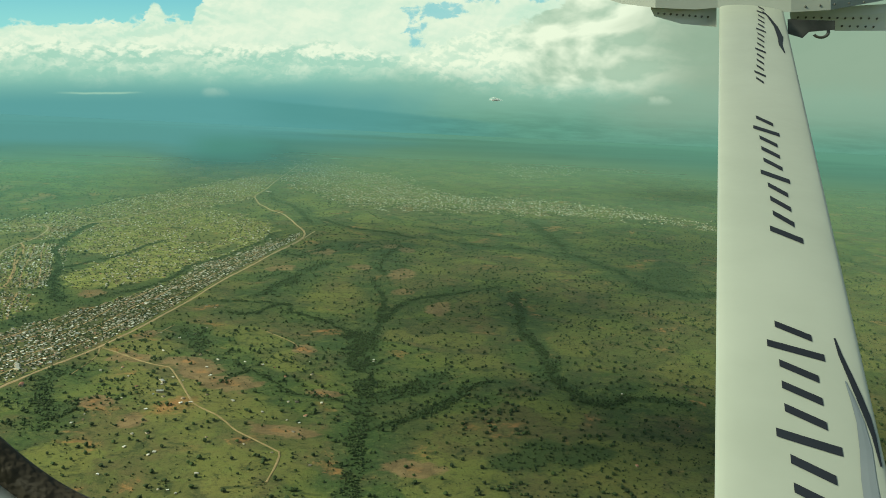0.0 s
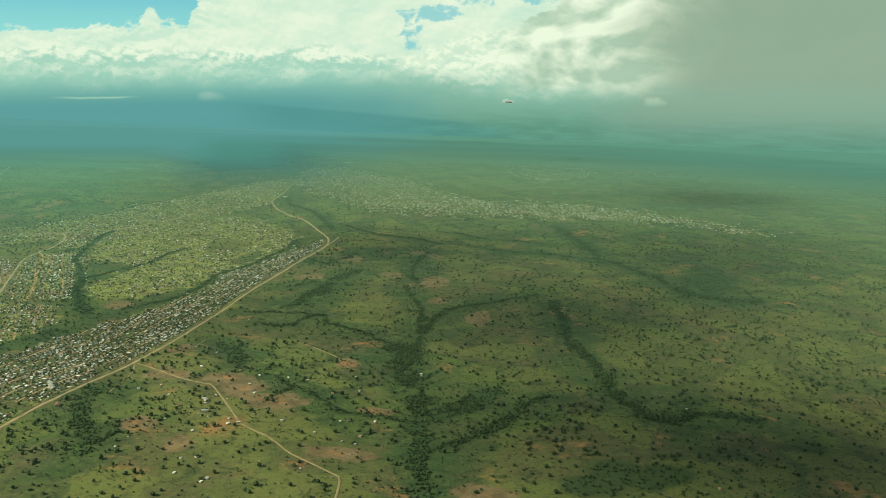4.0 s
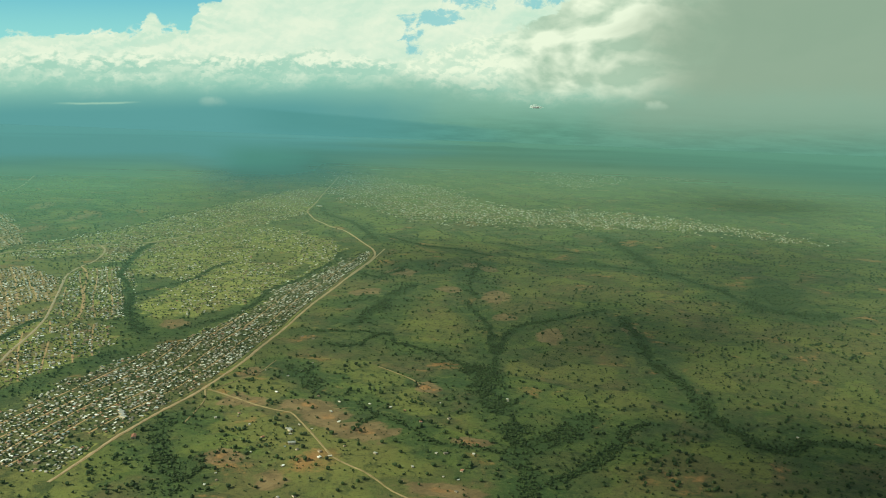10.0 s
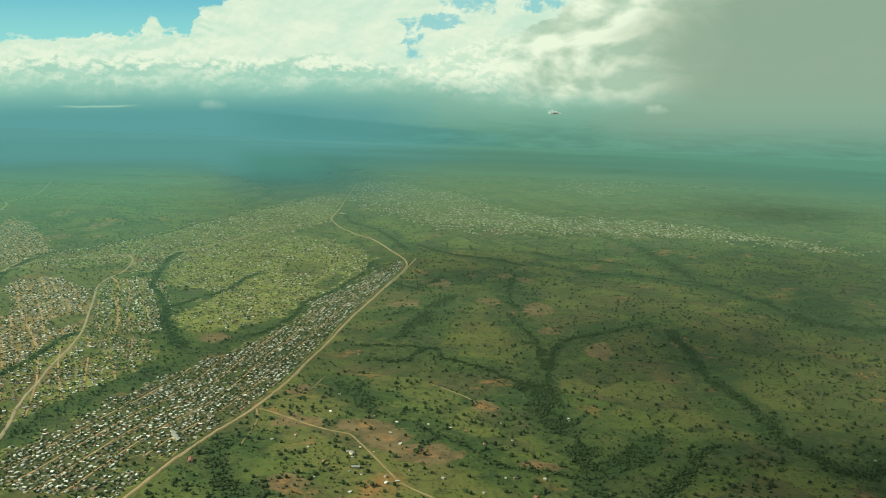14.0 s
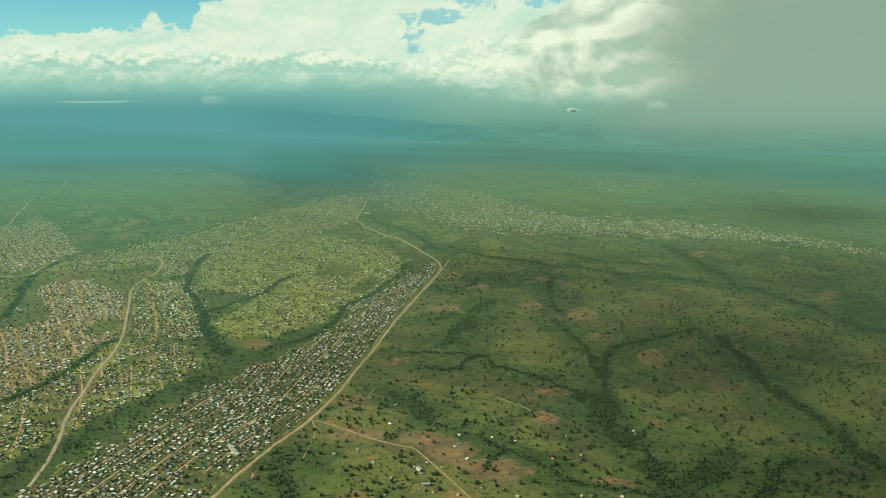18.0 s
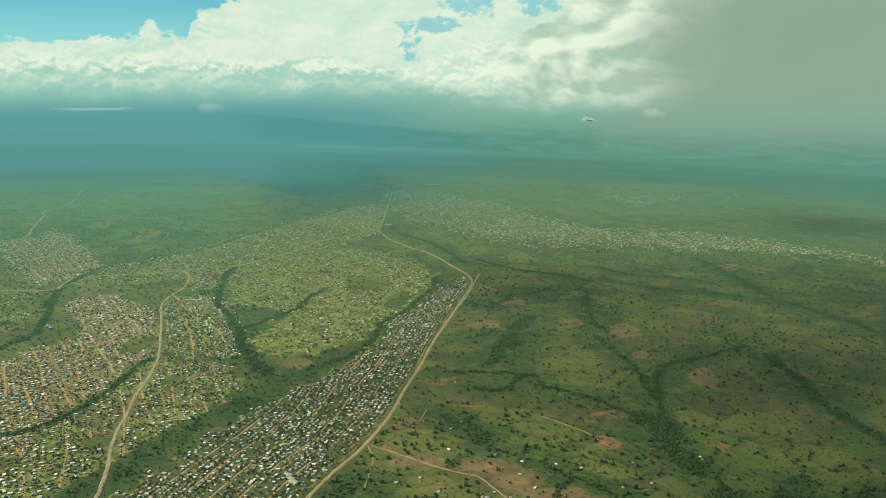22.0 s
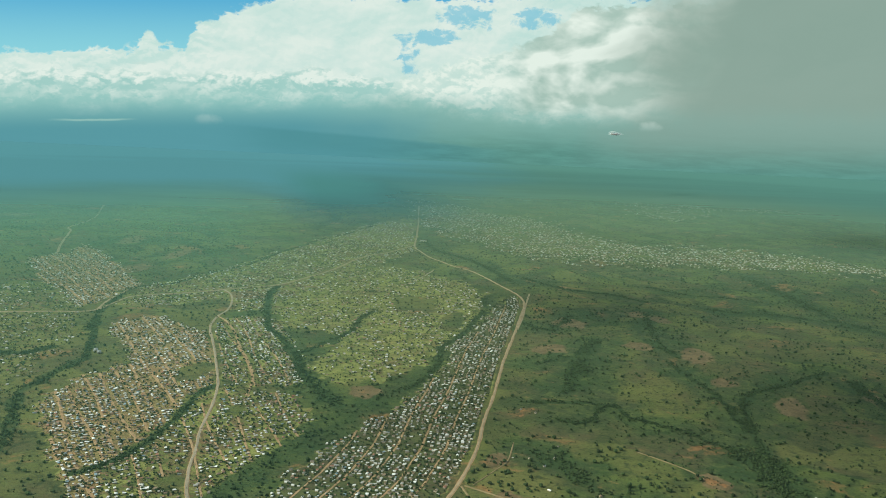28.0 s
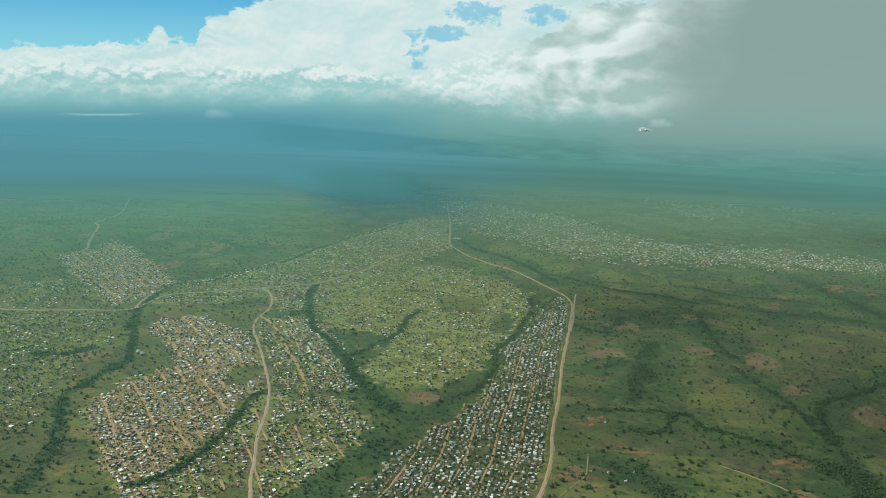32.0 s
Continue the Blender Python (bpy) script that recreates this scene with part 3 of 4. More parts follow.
def height(x, y):
    """Gently rolling ground."""
    return 1.6 * np.sin(x / 61 + 0.8 * np.sin(y / 97)) + 1.5 * np.sin(y / 73 + 1.1 * np.sin(x / 120)) + 0.7 * np.sin(x / 23 + y / 31)


def grow(lo, hi, step, a, b, ratio=1.12):
    """Grid lines: even between a and b, wider apart outwards."""
    v = list(np.arange(a, b + 0.1, step))
    s = step
    while v[-1] < hi:
        s *= ratio
        v.append(v[-1] + s)
    s = step
    while v[0] > lo:
        s *= ratio
        v.insert(0, v[0] - s)
    return np.array(v)


def mesh_object(name, verts, faces, mat, parent=None, smooth_shade=False, unit=PLAN):
    """A mesh from the plan's units, or in metres; parts take their unit from their thing."""
    me = bpy.data.meshes.new(name)
    size = 1.0 if parent else unit
    me.from_pydata([tuple(float(c) * size for c in v) for v in verts], [], [tuple(q) for q in faces])
    me.materials.append(mat)
    if smooth_shade:
        me.shade_smooth()
    ob = new(name, me)
    ob.parent = parent
    return ob


def ripple(x, y, size):
    """A soft wandering value from 0 to 1."""
    a, c = x / size, y / size
    v = np.sin(a * 1.7 + 2.1 * np.sin(c * 0.9)) + np.sin(c * 2.1 + 1.7 * np.sin(a * 1.3 + 1)) + np.sin(a * 3.7 - c * 2.9 + 2 * np.sin(c * 1.9))
    return np.clip(0.5 + v / 5, 0, 1)


def along(y, line):
    """x of a line that runs north, at each y."""
    pts = sorted(line, key=lambda p: p[1])
    return np.interp(y, [p[1] for p in pts], [p[0] for p in pts])


# quarter: heading of its rows in degrees, steps along and across, rows between streets, share of plots built on
QUARTERS = {
    1: (88, 3.9, 4.4, 4, 0.88), 2: (119, 4.3, 4.9, 4, 0.86), 3: (126, 3.9, 4.5, 3, 0.95), 4: (118, 4.1, 4.8, 3, 0.90),
    5: (110, 5.2, 5.8, 0, 0.44), 6: (75, 4.9, 5.3, 0, 0.56), 7: (132, 4.3, 5.0, 3, 0.92), 8: (60, 5.0, 5.6, 0, 0.60),
    9: (140, 5.8, 6.4, 0, 0.52), 10: (20, 7.0, 8.0, 0, 0.75),
}
MIDDLES = {1: (-450, 900), 2: (-550, 720), 3: (-690, 850), 4: (-600, 970), 5: (-520, 1100), 6: (-660, 1400), 7: (-930, 1240), 8: (-250, 1800), 9: (-850, 950), 10: (60, 2450)}
REACH = {1: 400, 2: 260, 3: 320, 4: 220, 5: 360, 6: 420, 7: 300, 8: 620, 9: 420, 10: 520}
BOUNDS = {
    8: [(-583, 1849), (-600, 1960), (-653, 2185), (-523, 2149), (-486, 2050), (-372, 1994), (-300, 1840), (-242, 1756), (-137, 1735), (-104, 1800), (0, 1770), (166, 1687), (233, 1619), (330, 1560), (320, 1530), (224, 1558), (146, 1590), (-25, 1590), (-142, 1565), (-251, 1519), (-372, 1547), (-437, 1651), (-542, 1760)],
    10: [(-174, 2500), (49, 2660), (257, 2700), (420, 2500), (197, 2360), (48, 2330), (-83, 2113), (-145, 2180)],
    6: [(-825, 1180), (-775, 1300), (-733, 1459), (-705, 1637), (-662, 1800), (-600, 1900), (-544, 1549), (-587, 1392), (-581, 1213), (-632, 1195), (-628, 1085), (-680, 1100), (-706, 1153), (-773, 1074), (-806, 1080)],
    5: [(-605, 1024), (-640, 1137), (-640, 1297), (-600, 1390), (-520, 1400), (-450, 1345), (-408, 1275), (-402, 1185), (-424, 1058), (-442, 959), (-477, 886), (-508, 877), (-540, 913), (-537, 1024), (-563, 1037)],
    4: [(-675, 1040), (-650, 1075), (-620, 1060), (-575, 985), (-550, 930), (-535, 883), (-547, 862), (-597, 851), (-620, 905), (-641, 952)],
    2: [(-600, 845), (-606, 780), (-603, 720), (-607, 680), (-590, 610), (-585, 560), (-550, 560), (-540, 600), (-530, 671), (-518, 717), (-507, 768), (-500, 805), (-530, 846), (-561, 852)],
    9: [(-1030, 1110), (-906, 1150), (-826, 1050), (-785, 947), (-755, 885), (-762, 818), (-730, 732), (-754, 690), (-900, 800)],
    7: [(-1045, 1293), (-1020, 1350), (-1028, 1417), (-965, 1369), (-828, 1190), (-832, 1094), (-836, 1060), (-916, 1137)],
    3: [(-780, 1005), (-756, 1040), (-742, 1047), (-685, 998), (-663, 984), (-640, 945), (-603, 849), (-608, 789), (-607, 724), (-612, 675), (-583, 615), (-610, 635), (-650, 680), (-694, 737), (-722, 790), (-712, 845), (-690, 885), (-714, 921), (-750, 965)],
}


def within(x, y, ring):
    """Whether the places lie inside a closed outline."""
    inside = np.zeros(np.shape(x), bool)
    for (ax, ay), (bx, by) in zip(ring, ring[1:] + ring[:1]):
        if ay != by:
            inside ^= ((ay > y) != (by > y)) & (x < (bx - ax) * (y - ay) / (by - ay) + ax)
    return inside


def quarter(x, y):
    """Which part of the township a place belongs to; 0 is open country."""
    wx, wy = x + 16 * (ripple(x, y, 13) - 0.5), y + 20 * (ripple(y, x, 15) - 0.5)
    q = np.zeros(x.shape, int)
    for number, ring in BOUNDS.items():
        loose = 4.0 if number in (8, 10) else 1.0
        q[within(x + loose * (wx - x), y + loose * (wy - y), ring)] = number
    e = along(y, ROAD_EDGE[:15])
    s = along(y, [(-535, 560), (-525, 640), (-515, 698), (-504, 727), (-491, 770), (-481, 806), (-468, 828), (-456, 870), (-441, 896), (-431, 945), (-432, 1017), (-421, 1061), (-411, 1146), (-400, 1220), (-385, 1290)])
    q[(wx > s + np.interp(y, [560, 840, 900], [24, 20, 7])) & (x < e - 4) & (y > 540) & (y < 1270)] = 1
    # open ground between the rows
    for cx, cy, rx, ry in ((-630, 876, 13, 24), (-479, 868, 22, 26), (-560, 668, 9, 12), (-754, 882, 22, 24), (-490, 1200, 26, 40), (-436, 1130, 12, 44), (-566, 800, 7, 10), (-420, 590, 14, 12)):
        q[np.hypot((x - cx) / rx, (y - cy) / ry) < 1.25 - 0.5 * ripple(x, y, 9)] = 0
    for wide, line in STREAMS:
        q[near(x, y, line) < wide * 0.8] = 0
    return q


def woodiness(x, y):
    w = np.zeros(x.shape)
    for wide, line in STREAMS:
        w = np.maximum(w, (0.5 if (wide, line) in BROOKS[:2] else 1.0) * np.clip(1.35 - near(x, y, smooth(line, 25)) / (wide * (0.35 + 1.2 * ripple(x, y, 17))), 0, 1))
    for cx, cy, rx, ry in ((15, 575, 60, 26), (140, 1150, 60, 110), (-345, 560, 12, 24), (-20, 556, 34, 24), (-540, 893, 16, 16), (-508, 850, 16, 14), (-320, 745, 14, 14)):
        w = np.maximum(w, np.clip(1.2 - np.hypot((x - cx) / rx, (y - cy) / ry) * (0.6 + 0.9 * ripple(x, y, 22)), 0, 1))
    # meadows inside the thickets
    for cx, cy, rx, ry in ((-190, 768, 9, 12), (-152, 757, 12, 14), (-150, 690, 6, 9)):
        w = np.where(np.hypot((x - cx) / rx, (y - cy) / ry) < 1, 0, w)
    return w


def damp(x, y):
    """How moist the grass is: greener along the valleys of the streams."""
    w = np.zeros(x.shape)
    for wide, line in VELD_STREAMS + BROOKS:
        w = np.maximum(w, np.clip(1.15 - near(x, y, smooth(line, 30)) / (wide * 1.3 + 8 + 34 * ripple(x, y, 41)), 0, 1))
    return w


def build_ground():
    xs, ys = grow(-4500, 4500, 4.0, -1000, 420), grow(-2500, 4500, 4.0, 420, 1500)
    gx, gy = np.meshgrid(xs, ys)
    gz = height(gx, gy)
    nx, ny = len(xs), len(ys)
    verts = np.stack([gx, gy, gz], -1).reshape(-1, 3)
    i = np.arange(nx * ny).reshape(ny, nx)
    faces = np.stack([i[:-1, :-1], i[:-1, 1:], i[1:, 1:], i[1:, :-1]], -1).reshape(-1, 4)
    ob = mesh_object("ground", verts, faces, VELD, None, True)
    fx, fy = verts[:, 0], verts[:, 1]
    bare = np.zeros(fx.shape)
    for cx, cy, rx, ry, much in BARE_FIELDS + BARE_FARM:
        bare = np.maximum(bare, np.clip(1.3 - np.hypot((fx - cx) / rx, (fy - cy) / ry) * (0.75 + 0.5 * ripple(fx, fy, 7)), 0, 1) * much)
    for name, values in (("wood", woodiness(fx, fy)), ("lived", np.array([0, .9, .75, 1, .85, .7, .8, 1, .5, .55, .5])[quarter(fx, fy)]), ("bare", bare), ("damp", damp(fx, fy))):
        ob.data.attributes.new(name, "FLOAT", "POINT").data.foreach_set("value", values.astype(np.float32))
    tagged(ob, "rolling green and brown bushveld with red earth", "ground", kind="structure")


def ribbon(name, line, width, mat, label, lift=0.25):
    c = smooth(line)
    d = np.gradient(c, axis=0)
    d /= np.hypot(d[:, 0], d[:, 1])[:, None]
    side = np.stack([-d[:, 1], d[:, 0]], -1)
    rng = np.random.default_rng(len(c))
    w = width * (1 + 0.18 * rng.standard_normal((len(c), 2)))
    rows = [c + side * (w[:, :1] * 0.5), c - side * (w[:, 1:] * 0.5)]
    verts = []
    for row, drop in ((rows[0] + side * 0.4, -0.4), (rows[0], 0), (rows[1], 0), (rows[1] - side * 0.4, -0.4)):
        verts.append(np.column_stack([row, height(row[:, 0], row[:, 1]) + lift + drop]))
    n = len(c)
    faces = [(j * n + i, j * n + i + 1, (j + 1) * n + i + 1, (j + 1) * n + i) for j in range(3) for i in range(n - 1)]
    ob = mesh_object(name, np.concatenate(verts), faces, mat)
    return tagged(ob, label, "road", kind="structure")


build_ground()
ribbon("verge_1", ROAD_EDGE, 2.7, LANE, "red earth shoulder of the township road", 0.10)
ribbon("verge_2", ROAD_MID, 2.5, LANE, "red earth shoulder of the winding road", 0.10)
ribbon("road_1", ROAD_EDGE, 1.4, DIRT, "pale dirt road along the edge of the township")
ribbon("road_2", ROAD_MID, 1.7, TARRED, "worn pale road winding through the township")
ribbon("road_3", ROAD_CROSS, 2.6, DIRT, "dusty road past the houses on the ridge", 0.3)
ribbon("road_4", ROAD_WEST, 2.6, DIRT, "dirt road along the foot of the western houses")
ribbon("road_12", ROAD_PLAIN, 3.0, DIRT, "dirt road running out over the plain")
ribbon("road_5", TRACK_EAST, 1.1, TRODDEN, "narrow dirt track over open grassland")
ribbon("track_1", TRACK_YARD, 0.9, TRODDEN, "worn path beside the township road")
ribbon("track_2", TRACK_BEND, 0.7, TRODDEN, "faint footpath over the grass to the road")
ribbon("road_6", TRACK_SPUR, 1.6, DIRT, "sandy track beside the dirt road")
ribbon("road_7", TRACK_SIDE, 1.9, LANE, "dirt street through the township")
ribbon("road_8", TRACK_RIDGE, 1.6, DIRT, "sandy track between the hilltop houses")
ribbon("road_9", TRACK_CLEARING, 0.7, TRODDEN, "faint track to a bare orange clearing")


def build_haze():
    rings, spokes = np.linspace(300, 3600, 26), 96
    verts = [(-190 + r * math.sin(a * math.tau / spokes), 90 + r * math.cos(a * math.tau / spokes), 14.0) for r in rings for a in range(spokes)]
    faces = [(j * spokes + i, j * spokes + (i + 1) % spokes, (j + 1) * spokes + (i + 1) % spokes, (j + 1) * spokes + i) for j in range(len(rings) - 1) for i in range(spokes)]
    # flat sheet that stands in for the air between eye and plain
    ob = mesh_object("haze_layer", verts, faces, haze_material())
    tagged(ob, "flat sheet painted as blue-green haze and rain over the distant plain", "haze", kind="structure")


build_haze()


# ---- streets of the township ----
def streets():
    """Dirt lanes between the rows of plots, as runs of ground that stay inside one quarter."""
    count = 7
    for q in (1, 2, 3, 4, 7):
        head, sa, sc, every, _ = QUARTERS[q]
        a = radians(head)
        d, n = np.array([math.cos(a), math.sin(a)]), np.array([-math.sin(a), math.cos(a)])
        mid = np.array(MIDDLES[q], float)
        reach = REACH[q]
        for j in range(-40, 41):
            if j % every:
                continue
            s = np.arange(-reach, reach, 5.0)
            off = (j - 0.5) * sc
            if q == 1:
                y = mid[1] + s
                pts = np.column_stack([along(y, ROAD_EDGE) - 4 - j * sc, y])
                if j < 1:
                    continue
            else:
                pts = mid + s[:, None] * d + off * n + n * (2.2 * np.sin(s / 37 + j))[:, None]
            ok = quarter(pts[:, 0], pts[:, 1]) == q
            run = []
            for p, inside in zip(list(pts) + [None], list(ok) + [False]):
                if inside:
                    run.append(tuple(p))
                    continue
                if len(run) > 7:
                    ribbon("street_%d" % (count + 5), run, 3.0 if q == 7 else 2.1 if q == 3 else 1.3, LANE, "narrow dirt lane between rows of houses", 0.15)
                    count += 1
                run = []


streets()


# ---- houses ----
def house_parts(rng, w, l, h, kind):
    """Vertices and faces of the walls and of the roof of one house at the origin."""
    x, y = w / 2, l / 2
    wv = [(-x, -y, -0.6), (x, -y, -0.6), (x, y, -0.6), (-x, y, -0.6), (-x, -y, h), (x, -y, h), (x, y, h), (-x, y, h)]
    wf = [(0, 1, 5, 4), (1, 2, 6, 5), (2, 3, 7, 6), (3, 0, 4, 7)]
    o, r, t = 0.22, w * 0.24, 0.09
    X, Y = x + o, y + o
    if kind == 0:
        rv = [(-X, -Y, h), (-X, Y, h), (0, -Y, h + r), (0, Y, h + r), (X, -Y, h), (X, Y, h)]
        rf = [(0, 2, 3, 1), (2, 4, 5, 3)]
        wv += [(0, -y, h + r * 0.9), (0, y, h + r * 0.9)]
        wf += [(4, 5, 8), (6, 7, 9)]
    elif kind == 1:
        rv = [(-X, -Y, h + 0.45), (-X, Y, h + 0.45), (X, -Y, h + 0.02), (X, Y, h + 0.02)]
        rf = [(0, 2, 3, 1)]
        wf += [(4, 5, 6, 7)]
    else:
        k = Y * 0.45
        rv = [(-X, -Y, h), (X, -Y, h), (X, Y, h), (-X, Y, h), (0, -k, h + r * 1.2), (0, k, h + r * 1.2)]
        rf = [(0, 1, 4), (1, 2, 5, 4), (2, 3, 5), (3, 0, 4, 5)]
    n = len(rv)
    rv = rv + [(a, b, c - t) for a, b, c in rv]
    rim = {0: [0, 1, 3, 5, 4, 2], 1: [0, 1, 3, 2], 2: [0, 3, 2, 1]}[kind]
    rf = rf + [tuple(i + n for i in reversed(q)) for q in rf] + [(a, b, b + n, a + n) for a, b in zip(rim, rim[1:] + rim[:1])]
    return wv, wf, rv, rf


def plots():
    """Places and headings of all houses."""
    rng = np.random.default_rng(4)
    out = []
    for q, (head, sa, sc, every, share) in QUARTERS.items():
        a = radians(head)
        d, n = np.array([math.cos(a), math.sin(a)]), np.array([-math.sin(a), math.cos(a)])
        mid = np.array(MIDDLES[q], float)
        reach = REACH[q]
        i, j = np.meshgrid(np.arange(-reach, reach, sa), np.arange(-int(reach / sc), int(reach / sc)), indexing="ij")
        i, j = i.ravel(), j.ravel()
        loose = 0.22 if every else 0.42
        s = i + sa * loose * rng.standard_normal(len(i))
        t = (j + loose * 0.7 * rng.standard_normal(len(i))) * sc
        if every:
            t = t + np.where(j % every == 0, 0.9, np.where(j % every == every - 1, -0.9, 0))
        if q == 1:
            y = mid[1] + s
            x = along(y, ROAD_EDGE) - 4 - t - sc / 2
        else:
            x, y = mid[0] + s * d[0] + t * n[0], mid[1] + s * d[1] + t * n[1]
        keep = (quarter(x, y) == q) & (rng.random(len(x)) < share * (0.30 + 1.2 * ripple(x, y, 26)))
        for line, w in ((ROAD_EDGE, 5.5), (ROAD_MID, 5.0), (ROAD_CROSS, 5.0), (TRACK_SIDE, 4)):
            keep &= near(x, y, line) > w
        turn = a + rng.choice([0, math.pi / 2], len(x)) + rng.normal(0, 0.16 if every else 0.5, len(x))
        out.append(np.column_stack([x, y, turn, np.full(len(x), q)])[keep])
    for x, y in FARM_HUTS:
        out.append(np.array([[x, y, rng.uniform(0, 3), 12]]))
    for _ in range(40):
        x, y = rng.uniform(-335, -140), rng.uniform(440, 740)
        if near(np.array([x]), np.array([y]), ROAD_EDGE)[0] > 25 and woodiness(np.array([x]), np.array([y]))[0] < 0.2:
            out.append(np.array([[x, y, rng.uniform(0, 3), 12]]))
    for x, y in ((60, 560), (95, 640), (58, 700)):
        out.append(np.array([[x, y, 0.4, 12]]))
    return np.concatenate(out)


def merge(groups):
    """Joins (vertices, faces, material slot) groups into three lists."""
    verts, faces, slots, n = [], [], [], 0
    for v, f, s in groups:
        verts.append(v)
        faces += [tuple(i + n for i in q) for q in f]
        slots += [s] * len(f)
        n += len(v)
    return np.concatenate(verts), faces, slots


def placed(v, m):
    a = np.array(v)
    return a @ np.array(m.to_3x3()).T + np.array(m.translation)


def build_houses():
    rng = np.random.default_rng(9)
    all_plots = plots()
    shapes = [house_parts(rng, rng.uniform(2.0, 3.1), rng.uniform(2.3, 4.2), rng.uniform(0.95, 1.3), (0, 0, 1, 1, 2)[i % 5]) for i in range(15)]
    protos = []
    for wv, wf, rv, rf in shapes:
        pair = []
        for name, v, f, mat in (("wall", wv, wf, WALL), ("roof", rv, rf, ROOF)):
            me = bpy.data.meshes.new(name)
            me.from_pydata(v, [], f)
            me.materials.append(mat)
            pair.append(me)
        protos.append(pair)
    # single houses: the open country and the southern end of the first quarter
    order = np.where(all_plots[:, 3] == 12, 0, np.where(all_plots[:, 3] == 1, all_plots[:, 1], 5000))
    rank = np.argsort(order, kind="stable")
    groups = []
    for r, i in enumerate(rank):
        x, y, turn, q = all_plots[i]
        s = float(rng.choice(len(shapes)))
        k = int(s)
        size = rng.uniform(0.42, 0.78) * (1.05 if q in (8, 10) else 0.9)
        m = Matrix.Translation((x, y, float(height(x, y)))) @ Matrix.Rotation(turn, 4, "Z") @ Matrix.Diagonal((size, size, size, 1))
        if r < 300:
            ob = new("house")
            ob.matrix_basis = Matrix.Scale(PLAN, 4) @ m
            for me in protos[k]:
                part = new(me.name, me)
                part.parent = ob
            roof = ("pitched", "pitched", "lean-to", "lean-to", "hipped")[k % 5]
            where = "standing alone in open grassland" if q == 12 else "in a dense township row"
            tagged(ob, "small plastered house with %s metal roof %s" % (roof, where), "house", "houses in the grassland" if q == 12 else "houses along the dirt road")
        else:
            wv, wf, rv, rf = shapes[k]
            groups.append((placed(wv, m), wf, 0))
            groups.append((placed(rv, m), rf, 1))
    verts, faces, slots = merge(groups)
    ob = mesh_object("township_houses", verts, faces, WALL)
    ob.data.materials.append(ROOF)
    ob.data.polygons.foreach_set("material_index", np.array(slots, np.int32))
    tagged(ob, "thousands of small houses with grey and white metal roofs", "houses", kind="stuff")
    return len(all_plots)


HOUSES = build_houses()


# ---- trees ----
def crown_shape(rng, level, rough=0.05):
    bm = bmesh.new()
    bmesh.ops.create_icosphere(bm, subdivisions=level, radius=1.0)
    v = np.array([p.co for p in bm.verts])
    f = [tuple(p.index for p in q.verts) for q in bm.faces]
    bm.free()
    ph = rng.uniform(0, 6.28, 6)
    lump = 1 + 0.22 * np.sin(v[:, 0] * 4.1 + ph[0]) * np.sin(v[:, 1] * 3.7 + ph[1]) + 0.16 * np.sin(v[:, 2] * 5 + v[:, 0] * 3 + ph[2]) + rng.normal(0, rough, len(v))
    v = v * lump[:, None] * np.array([rng.uniform(0.9, 1.2), rng.uniform(0.9, 1.2), rng.uniform(0.70, 0.95)])
    return v, f


def trunk_shape():
    v, f = [], []
    for z, r in ((-0.4, 0.14), (0.5, 0.10), (1.1, 0.06)):
        v += [(r * math.cos(a * math.tau / 5), r * math.sin(a * math.tau / 5), z) for a in range(5)]
    for j in range(2):
        f += [(j * 5 + i, j * 5 + (i + 1) % 5, j * 5 + 5 + (i + 1) % 5, j * 5 + 5 + i) for i in range(5)]
    return np.array(v), f


